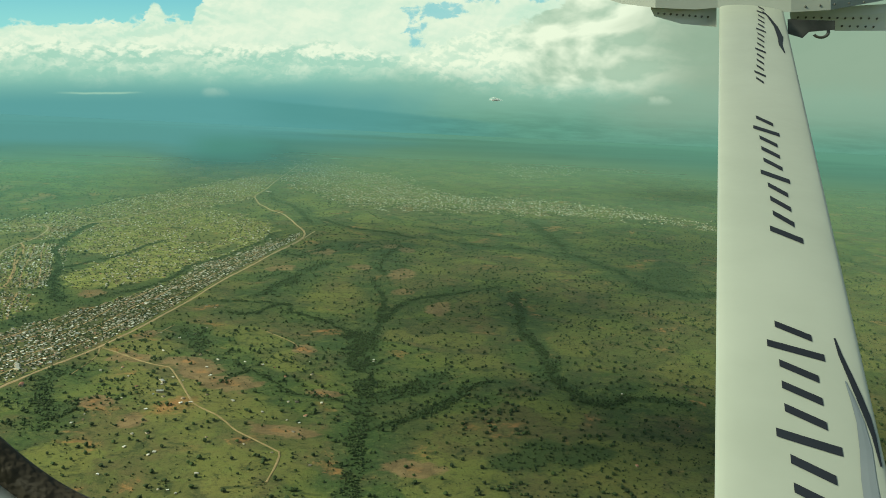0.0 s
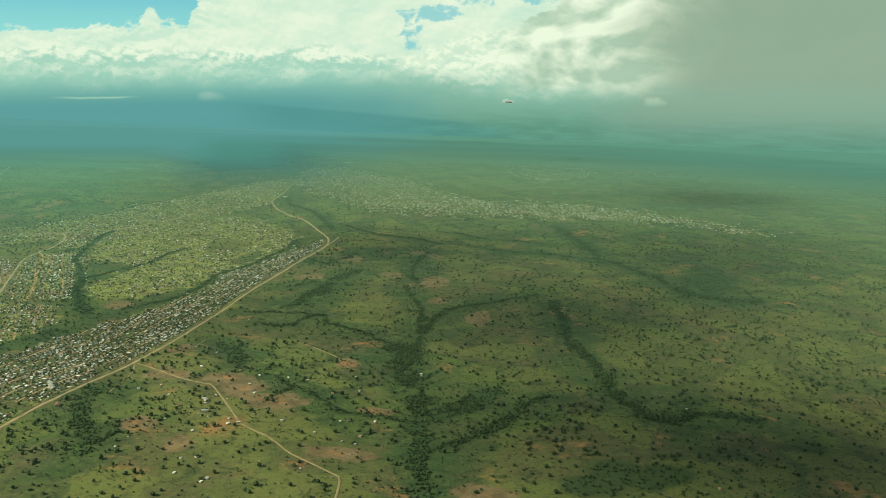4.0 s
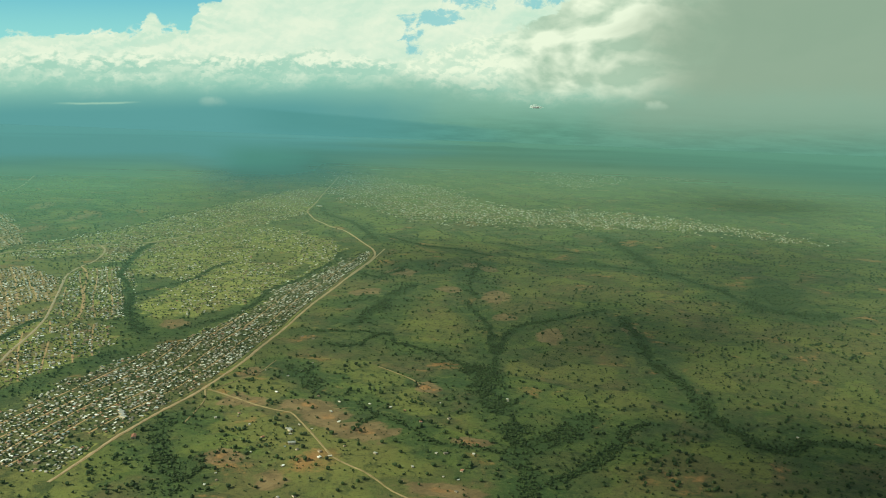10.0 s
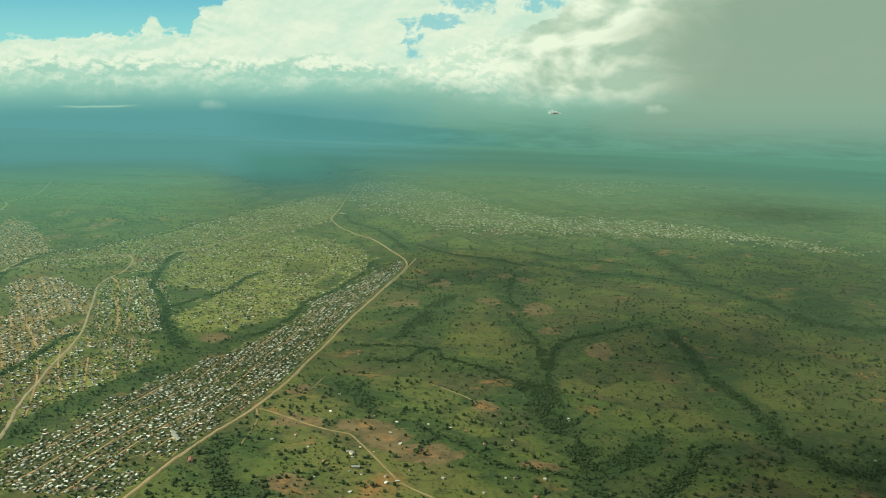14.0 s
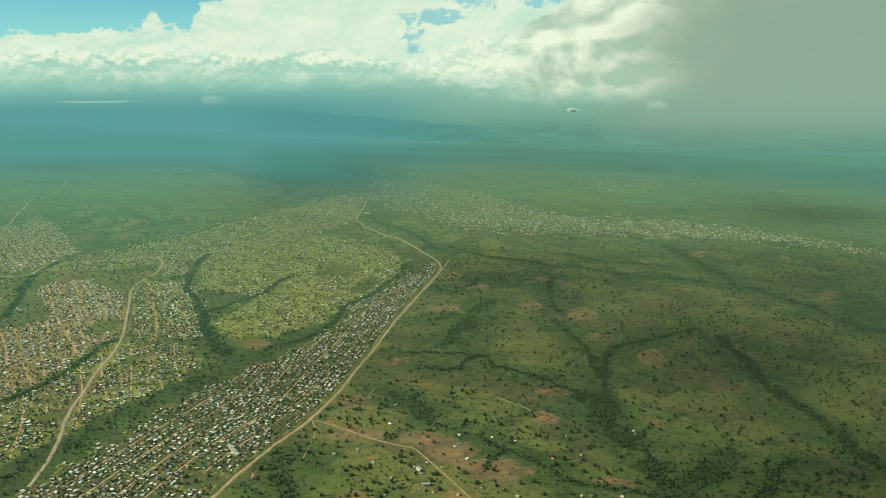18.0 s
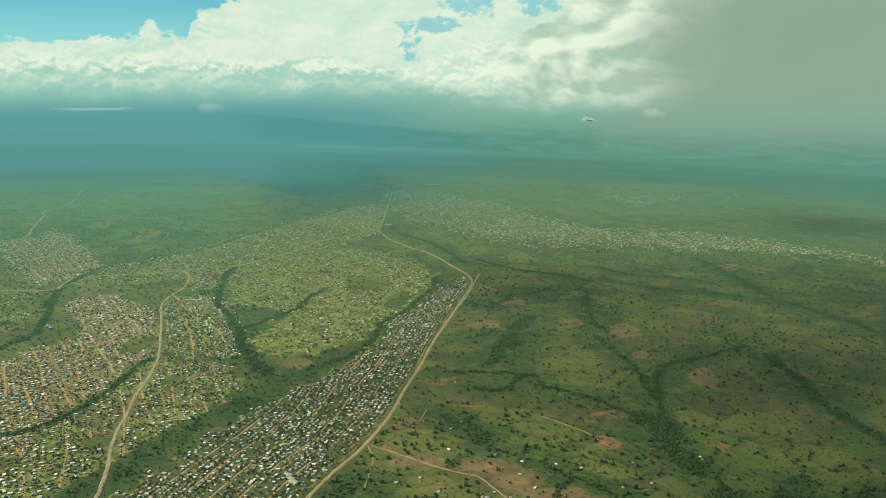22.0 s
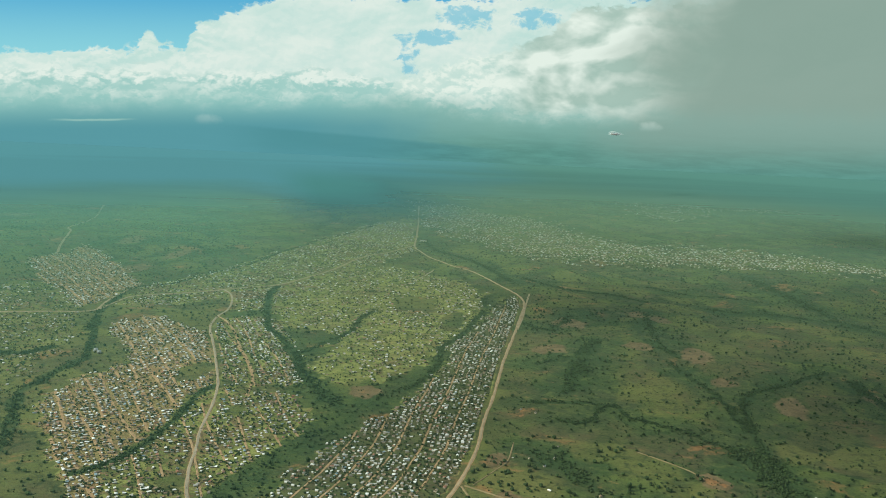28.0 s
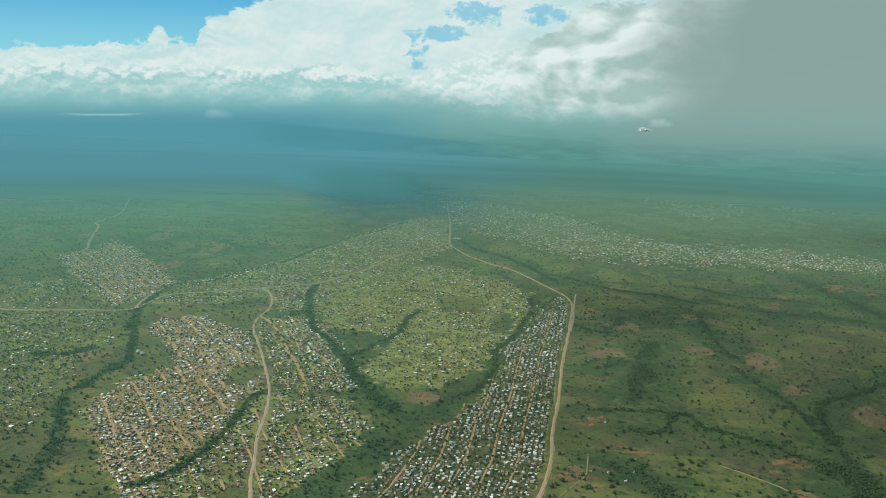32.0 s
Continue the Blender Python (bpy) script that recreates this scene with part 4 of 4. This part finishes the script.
def tree_places():
    rng = np.random.default_rng(21)
    sets = []
    for x0, x1, y0, y1, n in ((-1000, 330, 430, 1000, 46000), (-1250, 420, 1000, 1600, 40000), (-1700, 700, 1600, 2700, 15000)):
        x, y = rng.uniform(x0, x1, n), rng.uniform(y0, y1, n)
        cell = (x1 - x0) * (y1 - y0) / n
        w = woodiness(x, y)
        q = quarter(x, y)
        clump = ripple(x, y, 33) * ripple(y, x, 120)
        grass = cell * (0.0055 + 0.036 * clump ** 2)
        town = cell / np.array([1e9, 7.5, 8, 22, 13, 32, 26, 26, 50, 13, 150])[q]
        p = np.where(w > 0.55, cell * 0.075 * w, np.where(q > 0, town, grass))
        keep = rng.random(n) < p
        for line, wd in ((ROAD_EDGE, 4.5), (ROAD_MID, 4), (ROAD_CROSS, 4), (ROAD_WEST, 4), (TRACK_EAST, 2.5)):
            keep &= near(x, y, line) > wd
        size = np.where(w > 0.55, rng.uniform(0.45, 1.0, n), np.where(q > 0, rng.uniform(0.40, 0.95, n), rng.uniform(0.72, 1.22, n) ** 2))
        sets.append(np.column_stack([x, y, size, np.where(w > 0.55, 1, np.where(q > 0, 2, 0))])[keep])
    # thick growth along the stream beds
    for wide, line in STREAMS:
        c = smooth(line, 4.0)
        grassy = (wide, line) in BROOKS[:2]
        n = int(len(c) * (wide * (4.0 if wide > 14 else 2.4) + 6) * (0.25 if grassy else 0.65 if (wide, line) in BROOKS + RIVERS else 1.0))
        i = rng.integers(0, len(c), n)
        x, y = c[i, 0] + 7 * (ripple(c[i, 0], c[i, 1], 11) - 0.5), c[i, 1] + 7 * (ripple(c[i, 1], c[i, 0], 9) - 0.5)
        x, y = x + rng.normal(0, wide * 0.45 + 0.5, n), y + rng.normal(0, wide * 0.45 + 0.5, n)
        keep = (rng.random(n) < 0.06 + 1.7 * ripple(x, y, 11) * ripple(y, x, 31)) & (near(x, y, ROAD_EDGE) > 5) & (near(x, y, ROAD_MID) > 4)
        keep &= (woodiness(x, y) > 0) | (wide < 8)
        sets.append(np.column_stack([x, y, rng.uniform(0.35, 0.9, n), np.full(n, 1)])[keep])
    # low scrub between the trees
    for x0, x1, y0, y1, n in ((-420, 330, 430, 1000, 26000), (-420, 420, 1000, 1600, 16000), (-760, -380, 560, 1150, 9000)):
        x, y = rng.uniform(x0, x1, n), rng.uniform(y0, y1, n)
        q, w = quarter(x, y), woodiness(x, y)
        keep = (rng.random(n) < 0.10 + 0.85 * ripple(x, y, 21) * ripple(y, x, 75)) & (near(x, y, ROAD_EDGE) > 4) & (near(x, y, TRACK_EAST) > 2)
        sets.append(np.column_stack([x, y, rng.uniform(0.28, 0.62, n), np.full(n, 3)])[keep])
    return np.concatenate(sets)


def build_trees():
    rng = np.random.default_rng(33)
    near_shapes = [crown_shape(rng, 2) for _ in range(7)]
    far_shapes = [crown_shape(rng, 1) for _ in range(7)]
    tv, tf = trunk_shape()
    trunk = bpy.data.meshes.new("trunk")
    trunk.from_pydata([tuple(p) for p in tv], [], tf)
    trunk.materials.append(BARK)
    crowns = []
    for v, f in [crown_shape(rng, 3) for _ in range(5)]:
        me = bpy.data.meshes.new("crown")
        me.from_pydata([(a, b, c + 1.35) for a, b, c in v], [], f)
        me.materials.append(LEAF)
        crowns.append(me)
    places = tree_places()
    alone = np.where((places[:, 3] == 0) & (places[:, 1] < 900), places[:, 1], 9000)
    rank = np.argsort(alone, kind="stable")
    verts, faces, n = [], [], 0
    for r, i in enumerate(rank):
        x, y, s, kind = places[i]
        z = float(height(x, y))
        a = rng.uniform(0, 6.28)
        if r < 300:
            ob = new("tree")
            ob.matrix_basis = Matrix.Scale(PLAN, 4) @ Matrix.Translation((x, y, z)) @ Matrix.Rotation(a, 4, "Z") @ Matrix.Diagonal((s, s, s * rng.uniform(0.85, 1.15), 1))
            for me in (trunk, crowns[int(rng.integers(5))]):
                part = new(me.name, me)
                part.parent = ob
            tagged(ob, "%s dark green bushveld tree standing in open grassland" % ("large" if s > 1.6 else "small" if s < 1.1 else "rounded"), "tree", "trees in the grassland")
            continue
        shapes = near_shapes if y < 800 and kind == 0 else far_shapes
        v, f = shapes[int(rng.integers(7))]
        c, d = math.cos(a) * s, math.sin(a) * s
        w = np.column_stack([v[:, 0] * c - v[:, 1] * d + x, v[:, 0] * d + v[:, 1] * c + y, (v[:, 2] + 1.0) * s * rng.uniform(0.8, 1.2) + z])
        verts.append(w)
        faces.append(np.array(f) + n)
        n += len(w)
    ob = mesh_object("bush_and_trees", np.concatenate(verts), np.concatenate(faces).tolist(), LEAF)
    tagged(ob, "dense dark green bush and trees along stream beds", "trees", kind="stuff")
    return len(places)


TREES = build_trees()


# ---- clouds overhead ----
def cloud_material(name, thin, thick):
    m, k = material(name)
    pos = k.place()
    n = k.noise(pos, 0.02, 5.0)
    front = k.add("ShaderNodeBsdfDiffuse", Color=(0.9, 0.9, 0.9, 1))
    glow = k.add("ShaderNodeBsdfTranslucent", Color=(0.9, 0.9, 0.9, 1))
    body = k.add("ShaderNodeMixShader", i0=0.5, i1=front.outputs[0], i2=glow.outputs[0])
    clear = k.add("ShaderNodeBsdfTransparent")
    mix = k.add("ShaderNodeMixShader", i0=k.step(n, 0.25, 0.6, thin, thick), i1=clear.outputs[0], i2=body.outputs[0])
    k.add("ShaderNodeOutputMaterial", Surface=mix.outputs[0])
    return m


VEIL = cloud_material("cloud_veil", 0.025, 0.06)
CLOUD = cloud_material("cloud", 0.05, 0.13)


def cloud(cx, cy, cz, rx, ry, lumps, seed, label, mat=None, fat=0.3):
    """A heaped cloud: overlapping lumps with a flat base."""
    rng = np.random.default_rng(seed)
    groups = []
    for _ in range(lumps):
        a, d = rng.uniform(0, 6.28), math.sqrt(rng.uniform(0, 1))
        r = rng.uniform(0.22, 0.45) * (1 + fat) * min(rx, ry) * (1.15 - 0.6 * d)
        v, f = crown_shape(rng, 3, 0.0)
        v = v * r
        v[:, 2] = np.maximum(v[:, 2] * 0.6, -0.16 * r)
        groups.append((v + np.array([cx + rx * d * math.cos(a), cy + ry * d * math.sin(a), cz + rng.uniform(0, 0.3 * fat) * r]), f, 0))
    verts, faces, _ = merge(groups)
    ob = mesh_object("cumulus_cloud", verts, faces, mat or CLOUD, None, True)
    tagged(ob, label, "cloud")


def over(x, y, z):
    """The place at height z whose shadow falls on x, y."""
    return x + SUN_WAY.x / SUN_WAY.z * z, y + SUN_WAY.y / SUN_WAY.z * z, z


# clouds out of view, added only to darken the ground below them
cloud(*over(90, 610, 700), 190, 170, 22, 3, "broad grey-white cumulus cloud drifting over the grassland")
cloud(*over(-95, 680, 700), 60, 50, 14, 15, "small ragged white cumulus cloud")
cloud(*over(60, 880, 700), 260, 330, 9, 22, "thin broken white cloud sheet over the grassland", VEIL, 0.5)
cloud(*over(60, 1330, 700), 260, 210, 12, 41, "wide grey-white cumulus cloud over the far grassland", VEIL, 0.6)
cloud(*over(190, 1880, 700), 260, 230, 10, 44, "dark-bellied cumulus cloud over the distant fields", VEIL, 0.6)
cloud(*over(-240, 1150, 700), 120, 300, 18, 47, "long thin white cloud over the edge of the township", VEIL, 0.8)
cloud(*over(-450, 720, 700), 150, 260, 8, 27, "thin ragged white cloud over the township", VEIL, 0.5)


PUFF = cloud_material("cloud_puff", 0.10, 0.18)
cloud(-199, 2484, 160, 15, 10, 14, 52, "small white cumulus puff low over the plain", PUFF, 1.6)


# ---- larger buildings ----
def long_building(x, y, w, l, turn, label, mat):
    """A long low hall: walls, pitched roof, end doors."""
    wv, wf, rv, rf = house_parts(None, w, l, 1.5, 0)
    ob = new("hall")
    ob.matrix_basis = Matrix.Scale(PLAN, 4) @ Matrix.Translation((x, y, float(height(x, y)))) @ Matrix.Rotation(radians(turn), 4, "Z")
    mesh_object("wall", wv, wf, WALL, ob)
    mesh_object("roof", rv, rf, mat, ob)
    for s in (-1, 1):
        q = s * (l / 2 + 0.03)
        mesh_object("door", [(-0.4, q, 0), (0.4, q, 0), (0.4, q, 1.1), (-0.4, q, 1.1), (-0.4, q - 0.05, 0), (0.4, q - 0.05, 0), (0.4, q - 0.05, 1.1), (-0.4, q - 0.05, 1.1)], [(0, 1, 2, 3), (7, 6, 5, 4), (3, 2, 6, 7), (0, 3, 7, 4), (1, 5, 6, 2)], BARK, ob)
    tagged(ob, label, "building")


PALE = simple_material("pale_sheet", (0.20, 0.205, 0.195), (0.28, 0.28, 0.265), 0.7, 0.5, 0.05)
RED = simple_material("red_sheet", (0.20, 0.085, 0.055), (0.27, 0.12, 0.08), 0.8, 0.6, 0.05)
for x, y, w, l, turn, label, mat in (
    (-418, 641, 1.9, 6.5, 60, "long school block with pale metal roof in the township", PALE),
    (-415, 636, 1.9, 6.5, 60, "long school block with pale metal roof in the township", PALE),
    (-411, 631, 2.2, 6, 60, "short school block with pale metal roof beside the yard", PALE),
    (-388, 598, 2.8, 5.5, 20, "long building with red roof beside the dirt road", RED),
    (-740, 911, 3.4, 8, 25, "tall white shed beside the wooded river", PALE),
    (-734, 906, 3.0, 7, 25, "smaller white shed beside the wooded river", PALE),
    (-290, 626, 2.2, 4.5, 40, "white homestead building in open grassland", PALE),
    (-283, 606, 2.4, 4.8, 110, "white homestead building in open grassland", PALE),
    (-548, 1650, 4.0, 11, 70, "long pale hall beside the crossroads", PALE),
):
    long_building(x, y, w, l, turn, label, mat)


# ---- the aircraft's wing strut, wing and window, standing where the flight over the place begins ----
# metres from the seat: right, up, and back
PAINT = simple_material("cream_paint", (0.235, 0.255, 0.225), (0.27, 0.29, 0.26), 3.0, 0.32, 0.02)
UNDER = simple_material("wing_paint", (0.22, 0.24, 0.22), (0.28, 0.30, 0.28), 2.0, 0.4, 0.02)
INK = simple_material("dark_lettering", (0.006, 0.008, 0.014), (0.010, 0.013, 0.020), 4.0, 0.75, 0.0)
# paler colour stands in for light that flap and plate don't catch
LIT_SKIN = simple_material("pale_wing_paint", (0.52, 0.55, 0.52), (0.60, 0.62, 0.59), 3.0, 0.4, 0.02)
GREY = simple_material("grey_lettering", (0.10, 0.12, 0.14), (0.15, 0.17, 0.19), 4.0, 0.5, 0.0)
METAL = simple_material("dark_metal", (0.06, 0.065, 0.06), (0.12, 0.12, 0.11), 8.0, 0.45, 0.05, 0.6)
RUBBER = simple_material("brown_rubber", (0.014, 0.011, 0.007), (0.060, 0.046, 0.028), 30.0, 0.7, 0.2)
TRIM = simple_material("cabin_trim", (0.45, 0.47, 0.45), (0.55, 0.57, 0.55), 5.0, 0.6, 0.05)
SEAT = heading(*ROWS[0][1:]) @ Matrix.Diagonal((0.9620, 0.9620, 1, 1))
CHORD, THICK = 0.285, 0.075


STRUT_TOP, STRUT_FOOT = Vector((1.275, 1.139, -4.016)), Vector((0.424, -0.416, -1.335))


def strut_at(s, c, lift=0.0):
    """A place on the strut's near face: s from 0 at the wing to 1 low down, c across from the leading edge."""
    p = STRUT_TOP.lerp(STRUT_FOOT, s)
    w = 4 * THICK * math.sqrt(max(c * (1 - c), 0)) * (0.5 - 0.18 * (c - 0.3))
    return (p.x + CHORD * c, p.y, p.z - 0.5 * THICK + 0.5 * w + lift)


def build_strut(aircraft):
    cs = [0.5 - 0.5 * math.cos(math.pi * i / 14) for i in range(15)]
    rows, n = 40, 28
    verts, faces = [], []
    for j in range(rows + 1):
        s = -0.12 + 1.2 * j / rows
        front = [strut_at(s, c) for c in cs]
        mid = STRUT_TOP.lerp(STRUT_FOOT, s).z - 0.5 * THICK
        back = [(x, y, 2 * mid - z) for x, y, z in front[1:-1]][::-1]
        verts += front + back
    n = len(verts) // (rows + 1)
    faces = [(j * n + i, j * n + (i + 1) % n, (j + 1) * n + (i + 1) % n, (j + 1) * n + i) for j in range(rows) for i in range(n)]
    ob = tagged(mesh_object("wing_strut", verts, faces, PAINT, aircraft, True), "cream painted strut with rows of dark lettering bars")

    def band(name, line, width, mat, label=""):
        """A painted band along (s, c) places, width in metres."""
        v, f = [], []
        for i, (s, c) in enumerate(line):
            w = width[i] if isinstance(width, list) else width
            v += [strut_at(s, c - w / CHORD / 2, 0.0025), strut_at(s, c, 0.0030), strut_at(s, c + w / CHORD / 2, 0.0025)]
        for i in range(len(line) - 1):
            f += [(3 * i + q, 3 * i + q + 1, 3 * i + q + 4, 3 * i + q + 3) for q in (0, 1)]
        tagged(mesh_object(name, v, f, mat, ob), label)

    # lettering as plain slanted bars: start, end and chord place of each row, number of bars, their height
    for s0, s1, c0, c1, count, tall in ((0.035, 0.364, 0.62, 0.46, 15, 0.030), (0.462, 0.723, 0.46, 0.55, 10, 0.060), (0.828, 0.995, 0.50, 0.53, 8, 0.085)):
        for i in range(count):
            t = (i + 0.5) / count
            s, c = s0 + (s1 - s0) * t, c0 + (c1 - c0) * t
            high = tall * (1.3 if i % 4 == 1 else 0.85) / CHORD
            lean = 0.10 * (s1 - s0) / count * 2
            half = 0.17 * (s1 - s0) / count
            v, f = [], []
            for q in range(5):
                cc = c + high * (q / 4 - 0.5)
                ss = s + lean * (q / 4 - 0.5) * 4
                v += [strut_at(ss - half, cc, 0.003), strut_at(ss + half, cc, 0.003)]
            f = [(2 * q, 2 * q + 1, 2 * q + 3, 2 * q + 2) for q in range(4)]
            mesh_object("lettering_bar", v, f, INK, ob)
    curve = [(0.847, 0.80), (0.865, 0.82), (0.886, 0.86), (0.905, 0.895), (0.923, 0.925), (0.940, 0.945), (0.964, 0.95)]
    band("swoosh", curve, [0.004, 0.009, 0.012, 0.014, 0.014, 0.010, 0.004], INK, "dark painted swoosh")
    curve = [(0.891, 0.82), (0.910, 0.85), (0.928, 0.87), (0.949, 0.87), (0.972, 0.85), (1.000, 0.84), (1.025, 0.86)]
    band("swoosh", curve, [0.003, 0.010, 0.016, 0.024, 0.028, 0.030, 0.030], GREY, "grey painted swoosh")
    curve = [(0.058, 0.62), (0.085, 0.70), (0.137, 0.80), (0.185, 0.84), (0.218, 0.82), (0.251, 0.86)]
    band("swoosh", curve, [0.004, 0.010, 0.018, 0.026, 0.016, 0.004], INK, "dark painted swoosh")


def slab(name, outline, mat, parent, thick=0.05):
    """A panel of that outline, thick upwards."""
    n = len(outline)
    v = list(outline) + [(x, y + thick, z) for x, y, z in outline]
    f = [tuple(range(n)), tuple(range(2 * n - 1, n - 1, -1))] + [(i, (i + 1) % n, n + (i + 1) % n, n + i) for i in range(n)]
    return mesh_object(name, v, f, mat, parent)


def build_wing(aircraft):
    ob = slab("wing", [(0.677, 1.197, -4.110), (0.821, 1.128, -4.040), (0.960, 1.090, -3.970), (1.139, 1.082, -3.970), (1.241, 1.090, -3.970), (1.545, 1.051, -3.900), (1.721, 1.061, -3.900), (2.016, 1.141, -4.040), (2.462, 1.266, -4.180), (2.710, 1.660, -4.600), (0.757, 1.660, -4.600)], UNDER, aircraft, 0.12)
    slab("flap", [(1.619, 1.099, -4.100), (2.415, 1.142, -4.100), (2.427, 1.025, -4.120), (1.844, 1.023, -4.120), (1.624, 1.052, -4.100)], LIT_SKIN, ob, 0.02)
    slab("fairing_plate", [(0.956, 1.104, -4.040), (1.245, 1.098, -4.000), (1.245, 1.011, -4.000), (1.088, 1.031, -4.020), (0.972, 1.070, -4.040)], LIT_SKIN, ob, 0.02)
    slab("bracket", [(1.510, 0.978, -3.850), (1.624, 0.973, -3.850), (1.718, 0.971, -3.850), (1.718, 0.961, -3.850), (1.604, 0.951, -3.850), (1.575, 0.924, -3.850), (1.510, 0.943, -3.850)], METAL, ob, 0.03)
    v, f = [], []
    for i in range(17):
        a = math.radians(-150 + 250 * i / 16)
        for q in range(6):
            w = math.tau * q / 6
            rr = 0.026 + 0.006 * math.cos(w)
            v.append((1.610 + 0.05 + rr * 1.3 * math.cos(a), 0.955 + rr * math.sin(a), -3.86 + 0.006 * math.sin(w)))
    f = [(i * 6 + q, i * 6 + (q + 1) % 6, i * 6 + 6 + (q + 1) % 6, i * 6 + 6 + q) for i in range(16) for q in range(6)]
    mesh_object("tie_down_ring", v, f, METAL, ob, True)
    bm = bmesh.new()
    bmesh.ops.create_icosphere(bm, subdivisions=1, radius=0.006)
    rivet = bpy.data.meshes.new("rivet")
    bm.to_mesh(rivet)
    bm.free()
    rivet.materials.append(METAL)
    spots = [(1.652 + 0.0368 * i, 1.078 + -0.0005 * i, -4.09) for i in range(11)] + [(1.677 + 0.0369 * i, 1.044 + -0.0008 * i, -4.10) for i in range(10)] + [(0.980 + 0.0283 * i, 1.073 + -0.0021 * i, -4.00) for i in range(9)] + [(1.608 + 0.0652 * i, 1.076 + 0.0050 * i, -3.90) for i in range(5)]
    for spot in spots:
        p = new("rivet", rivet)
        p.parent = ob
        p.location = spot
    tagged(ob, "pale riveted underside of a high wing with flap")


def build_window(aircraft):
    """The lower corner of the cabin window's surround."""
    for name, r, off, mat, label in (("window_seal", 0.0058, 0.0, RUBBER, "worn dark brown rubber seal round a cabin window"), ("window_trim", 0.013, -0.0175, TRIM, "pale grey plastic trim round a cabin window")):
        v, f, m = [], [], 10
        for i in range(25):
            t = i / 24
            d = 0.30
            cx, cy = -0.1648 + 0.0656 * t + off * 0.5, -0.0600 - 0.0367 * t - 0.0077 * math.sin(t * 3.1) + off
            for q in range(m):
                w = math.tau * q / m
                v.append((cx + 0.5 * r * math.cos(w), cy + 0.87 * r * math.cos(w), -d + r * math.sin(w)))
        f = [(i * m + q, i * m + (q + 1) % m, i * m + m + (q + 1) % m, i * m + m + q) for i in range(24) for q in range(m)]
        tagged(mesh_object(name, v, f, mat, aircraft, True), label)


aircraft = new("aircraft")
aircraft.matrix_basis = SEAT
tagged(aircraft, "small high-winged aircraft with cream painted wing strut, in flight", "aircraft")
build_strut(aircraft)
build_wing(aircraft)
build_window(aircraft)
